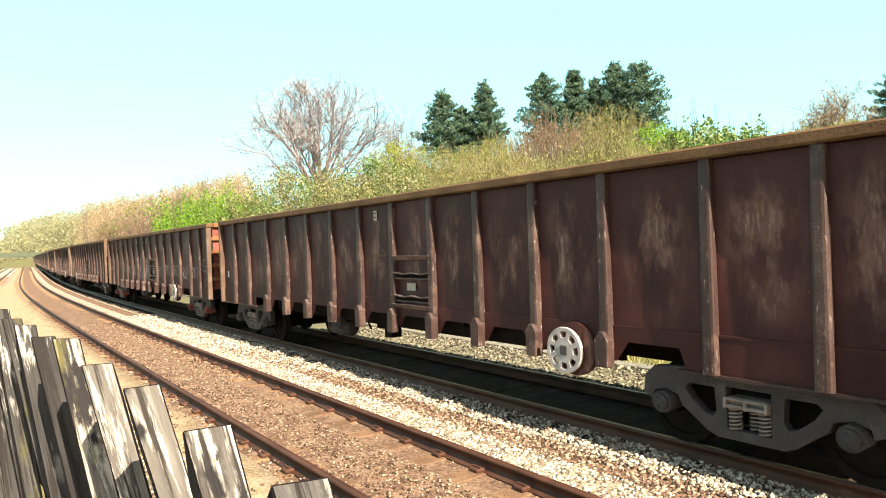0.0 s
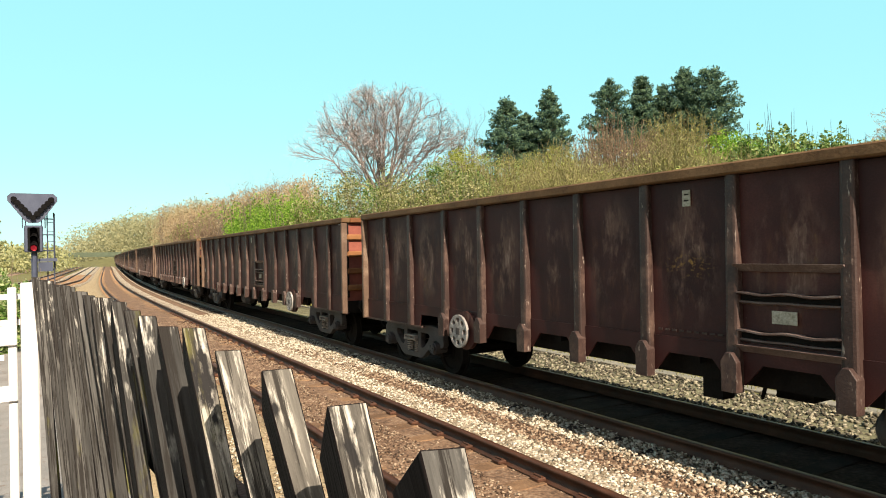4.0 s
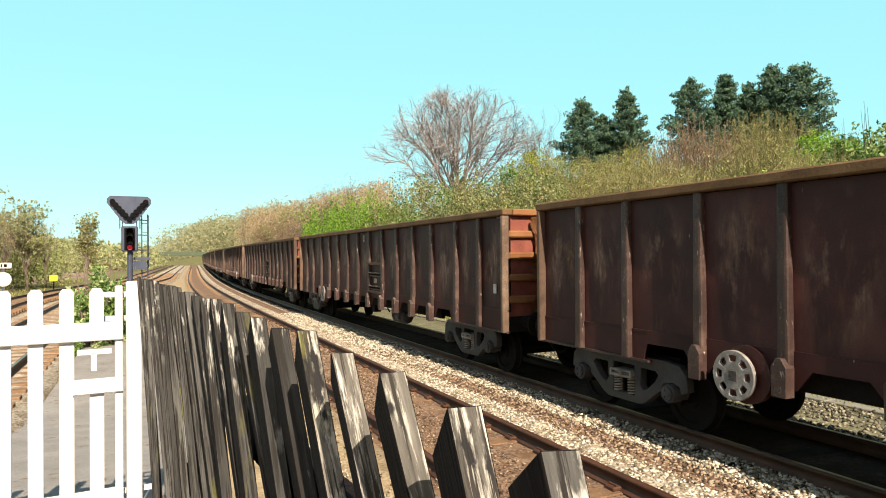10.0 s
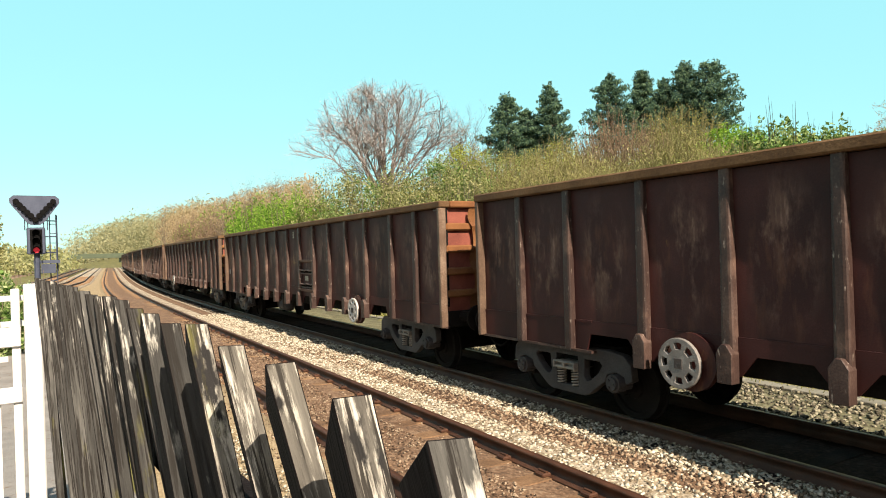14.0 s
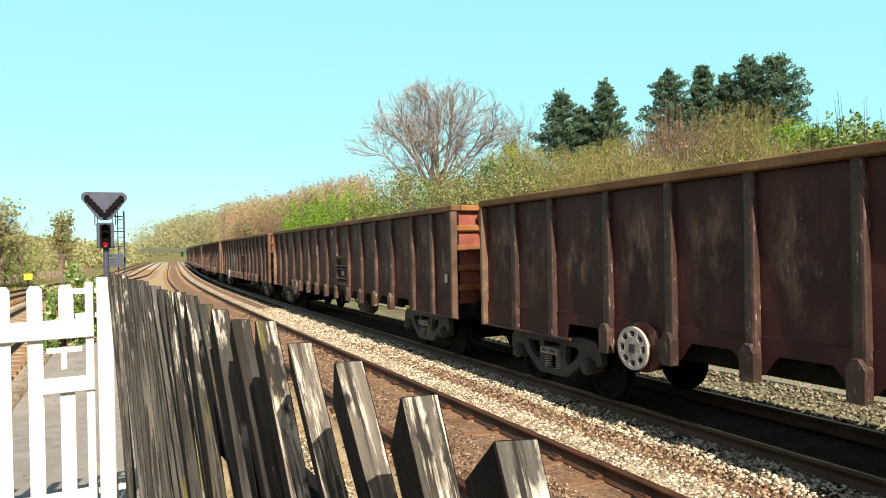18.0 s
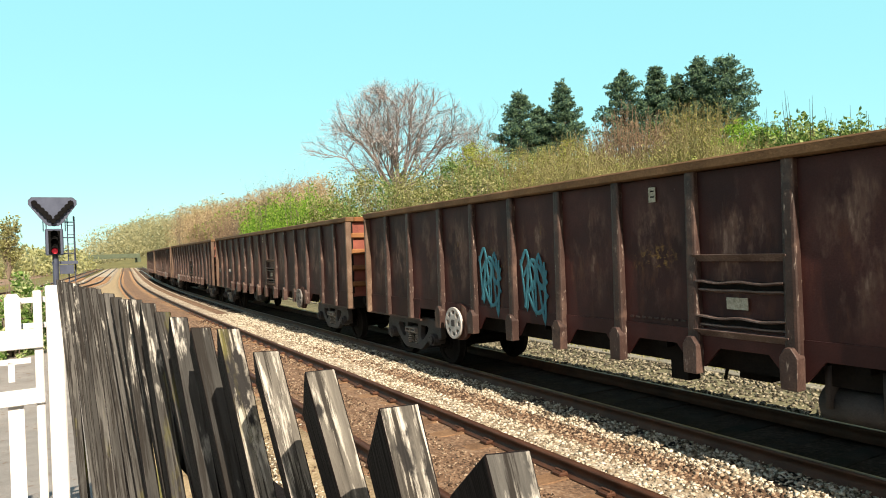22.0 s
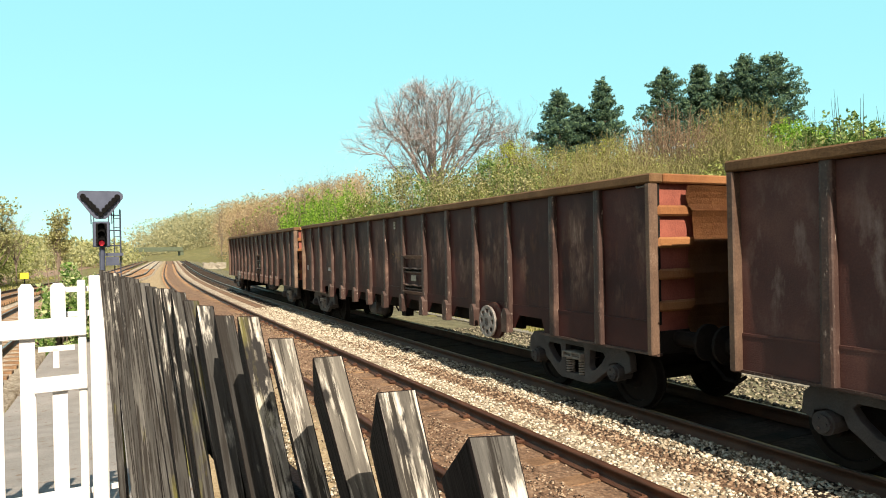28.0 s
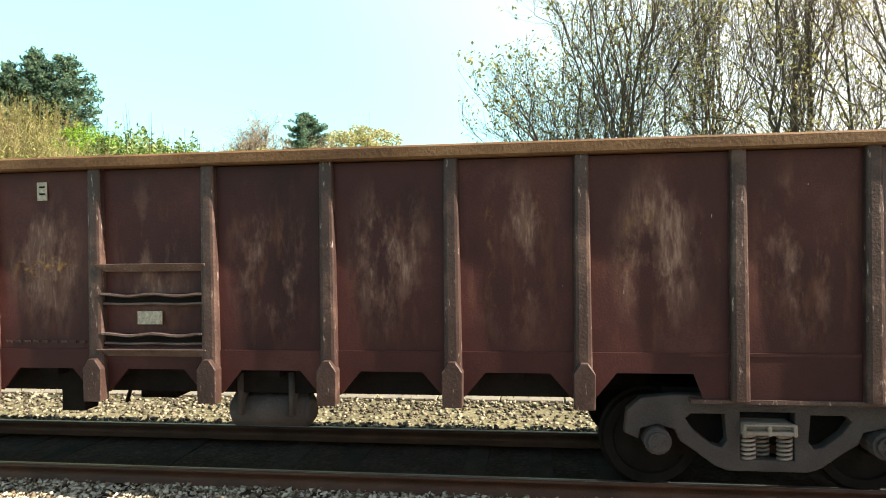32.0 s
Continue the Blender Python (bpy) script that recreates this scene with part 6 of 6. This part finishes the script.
def thicket():
    """Scrub on the embankment: bearing, distance, degrees above the eye at its top, radius, leaves."""
    rng = np.random.default_rng(12)
    k = 0
    skyline = [(-30, 3.8), (-24, 5.2), (-21, 6.1), (-17, 7.4), (-14, 7.8), (-9, 8.4), (-6, 9.0), (-4.5, 9.8), (-2.5, 8.8), (2.2, 9.1), (4.6, 10.2), (7.5, 10.1), (10.2, 10.8), (12.9, 11.2), (15.4, 10.5), (17.1, 9.6), (18.8, 8.4), (22, 8.6), (28, 8.6), (34, 8.6), (40, 8.2), (46, 7.4), (54, 6.6), (62, 6.5), (80, 6.5)]
    sa, se = [p[0] for p in skyline], [p[1] for p in skyline]
    for row, (dist0, frac) in enumerate(((46, 1.0), (36, 0.80), (29, 0.62))):
        az = -27.0 if row < 2 else -22.0
        while az < 50:
            d = dist0 * (1.0 if az < 10 else max(0.52, 1.0 - 0.016 * (az - 10)))
            for more in range(30):
                if plan([d * math.sin(radians(az))], [d * math.cos(radians(az))])[1][0] > 12.0:
                    break
                d += 3.0
            el = float(np.interp(az, sa, se)) * frac * rng.uniform(0.88, 1.05)
            pick = int(rng.integers(4))
            if az < -23.5:
                mat = (LEAF_TAN, LEAF_GREEN, LEAF_OLIVE, LEAF_TAN)[pick]
            elif az < -17.6:
                mat = LEAF_GREEN
            elif az < -8:
                mat = (LEAF_SAGE, LEAF_OLIVE, LEAF_SAGE, LEAF_DARK)[pick]
            elif az < -2:
                mat = LEAF_YELLOW if row == 0 else (LEAF_DARK, LEAF_OLIVE, LEAF_SAGE, LEAF_DARK)[pick]
            elif az < 15.5:
                mat = (LEAF_TAN if 8.5 < az < 14 and row == 0 and pick > 1 else LEAF_YELLOW) if pick or row < 2 else LEAF_OLIVE
            elif az < 20:
                mat = LEAF_GREEN if row == 0 else LEAF_YELLOW
            else:
                mat = (LEAF_DARK, LEAF_OLIVE, LEAF_SAGE, LEAF_OLIVE)[pick]
            rad = min(d * 0.062, 3.4)
            at, zt = d * rng.uniform(0.95, 1.05), EYE + d * math.tan(radians(el))
            if mat == LEAF_YELLOW:
                willow(az, at, zt, rad, STEMS, LEAF_YELLOW, 200 + k, SCRUB[mat.name])
            elif mat == LEAF_TAN:
                willow(az, at, zt, rad, BROWNSTEMS, LEAF_TAN, 200 + k, SCRUB[mat.name], leaves=1200)
            else:
                shrub("bush", az, at, zt, rad, mat, 200 + k, count=6500, size=0.0014 * d + 0.014, stems=24, label=SCRUB[mat.name])
            az += math.degrees(rad * 1.25 / d)
            k += 1
    # bright hawthorns, the broad pale bush under the bare tree and evergreens beside it
    for n, (az, d, el, rad, mat) in enumerate(((-19.6, 46, 6.4, 2.6, LEAF_GREEN), (-21.6, 50, 5.6, 2.6, LEAF_GREEN), (-17.8, 42, 5.6, 2.2, LEAF_GREEN), (-15.4, 40, 7.9, 2.9, LEAF_SAGE), (-12.4, 40, 8.4, 3.0, LEAF_SAGE), (-9.4, 41, 8.4, 2.8, LEAF_SAGE), (-6.6, 40, 8.2, 2.6, LEAF_DARK), (-3.6, 42, 7.4, 2.4, LEAF_DARK), (-4.6, 47, 9.9, 2.2, LEAF_YOUNG), (17.2, 44, 9.5, 2.2, LEAF_GREEN), (0.3, 47, 8.9, 2.6, LEAF_OLIVE), (-2.0, 46, 8.7, 2.4, LEAF_DARK), (3.4, 48, 9.0, 2.4, LEAF_YOUNG))):
        shrub("bush", az, d, EYE + d * math.tan(radians(el)), rad, mat, 540 + n, count=9500, size=0.068, stems=24, label=SCRUB[mat.name])
    # leafy sprays that stand above the scrub
    for az, d, el, rad, sd in ((21.5, 26, 10.4, 1.1, 1), (24.5, 27, 9.4, 1.2, 2), (19.2, 30, 9.8, 1.2, 3)):
        shrub("bush", az, d, EYE + d * math.tan(radians(el)), rad, LEAF_DARK, 500 + sd, count=2600, size=0.075, stems=9, label="dark leafy shrub with open upright sprays")


SCRUB = {"yellow_green_young_leaves": "yellow-green bush in young leaf", "tan_twigs_and_buds": "tan leafless scrub with swelling buds", "fresh_green_leaves": "bright fresh green hawthorn bush", "olive_spring_leaves": "olive green bush half in leaf", "dark_green_leaves": "dark green evergreen bush", "sage_pale_leaves": "pale sage green bush with catkins", "yellow_green_willow": "yellow-green willow scrub with upright stems"}
thicket()
# woods in the distance on both sides
SKY = ([-40, -37, -35.6, -34.5, -33.4, -29.5, -23.7, -18], [0.0, 0.2, 0.9, 2.2, 3.0, 4.0, 5.3, 6.6])
wood("far_wood", crowns(-36, -26, 300, 430, lambda a: np.interp(a, *SKY), 260, 7.0, 5, clear=False), 70000, 0.38, LEAF_HAZE, 5, "tan and green wood on the far hillside, haze in its colour", 1.5)
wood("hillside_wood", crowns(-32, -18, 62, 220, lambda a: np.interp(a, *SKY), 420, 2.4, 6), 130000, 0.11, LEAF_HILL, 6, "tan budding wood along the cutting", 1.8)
wood("green_wood", crowns(-30, -19, 50, 120, lambda a: np.interp(a, *SKY) * 0.75, 110, 1.8, 16), 22000, 0.14, LEAF_GREEN, 16, "fresh green thicket in the cutting", 1.2)
wood("low_wood", crowns(-66, -41, 60, 120, lambda a: np.interp(a, [-64, -50, -46, -44, -42.5, -41], [2.6, 3.2, 3.2, 2.5, 1.9, 1.5]), 200, 2.0, 7), 80000, 0.1, LEAF_SOFT, 7, "low green and yellow wood beyond the tracks", 1.5)
wood("low_wood", crowns(-50, -38.5, 52, 100, lambda a: np.interp(a, [-48, -43, -40, -38], [1.7, 1.7, 1.0, 0.5]), 110, 1.6, 8), 26000, 0.1, LEAF_OLIVE, 8, "olive green scrub beyond the tracks", 1.3)
far_hill()
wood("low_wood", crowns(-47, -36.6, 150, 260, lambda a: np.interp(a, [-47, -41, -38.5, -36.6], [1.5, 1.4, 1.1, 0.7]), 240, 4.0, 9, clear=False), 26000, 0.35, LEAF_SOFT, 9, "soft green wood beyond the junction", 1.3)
for az, d, el, rad, sd in ((-40.2, 21, 0.1, 1.0, 1), (-38.9, 22, -0.3, 0.9, 2), (-41.2, 20, -1.6, 0.6, 3), (-37.3, 23, -1.4, 0.7, 4)):
    shrub("bush", az, d, EYE + d * math.tan(radians(el)), rad, LEAF_BUSH, 600 + sd, count=5000, size=0.06, stems=14, label="lush green bush with pale tips below the signal", group="trackside bushes", base=-0.4)
for az, d, top, sd in ((-43.9, 75, 6.6, 1), (-48.0, 60, 6.6, 2), (-46.5, 62, 6.2, 3), (-22.8, 62, 9.4, 4), (-20.6, 60, 10.0, 5), (-25.0, 66, 9.0, 6), (-29.5, 120, 11.5, 7)):
    bare_tree(az, d, top, 0.09, 700 + sd, 3.4, buds=500, bud_mat=LEAF_TAN, limbs=8, seconds=6, thirds=4, twigs=3, lowest=35, upright=0.6, label="thin bare tree among the scrub", twig=TWIG)
for az, d, el, wd, sd, mt, lb in ((-45.1, 66, 4.6, 5.0, 1, LEAF_SOFT, "tall pale green willow coming into leaf"), (-47.4, 70, 4.2, 5.0, 2, LEAF_SOFT, "tall pale green willow coming into leaf"), (-41.2, 72, 3.4, 2.6, 3, LEAF_BUD, "slim tan tree with swelling buds"), (-50.5, 68, 4.4, 6.0, 4, LEAF_SOFT, "tall pale green willow coming into leaf")):
    bare_tree(az, d, EYE + d * math.tan(radians(el)), 0.12, 760 + sd, wd, buds=9000, bud_mat=mt, bud_size=0.08, limbs=12, seconds=7, thirds=5, twigs=3, lowest=25, upright=0.5, label=lb, twig=TWIG)
build_bridge()
build_lineside()
stones("loose_ballast", STONE, [(-4, 12, 0.85, 1.55, -0.158, 13000, 0.027), (-6, 12, 1.95, 2.62, -0.165, 13000, 0.028), (-1, 12, 1.5, 2.0, -0.175, 900, 0.026), (12, 28, 0.85, 2.6, -0.165, 18000, 0.032)], "loose pale crushed stone beside the rails", 3)
stones("loose_ballast", STONEBROWN, [(1, 12, -0.7, 0.3, -0.168, 4200, 0.02), (1, 12, 0.3, 0.7, -0.182, 1400, 0.018), (1, 12, -0.42, 0.28, -0.146, 4200, 0.018), (12, 26, -0.6, 0.6, -0.156, 4500, 0.024), (-1, 16, 1.48, 2.0, -0.166, 9000, 0.029), (2, 12, -1.5, -0.8, -0.155, 900, 0.02)], "loose rust-brown stone between the rails", 4)
stones("loose_ballast", STONEGREY, [(-5, 18, 4.25, 5.0, -0.19, 6500, 0.036), (-5, 18, 5.0, 6.85, -0.31, 6500, 0.038)], "loose grey stone behind the train", 5)
stones("loose_ballast", STONE, [(3, 16, -2.2, -0.82, -0.19, 9000, 0.02)], "loose sandy stone beside the fence", 6)
grass()
build_sleepers()
motions()
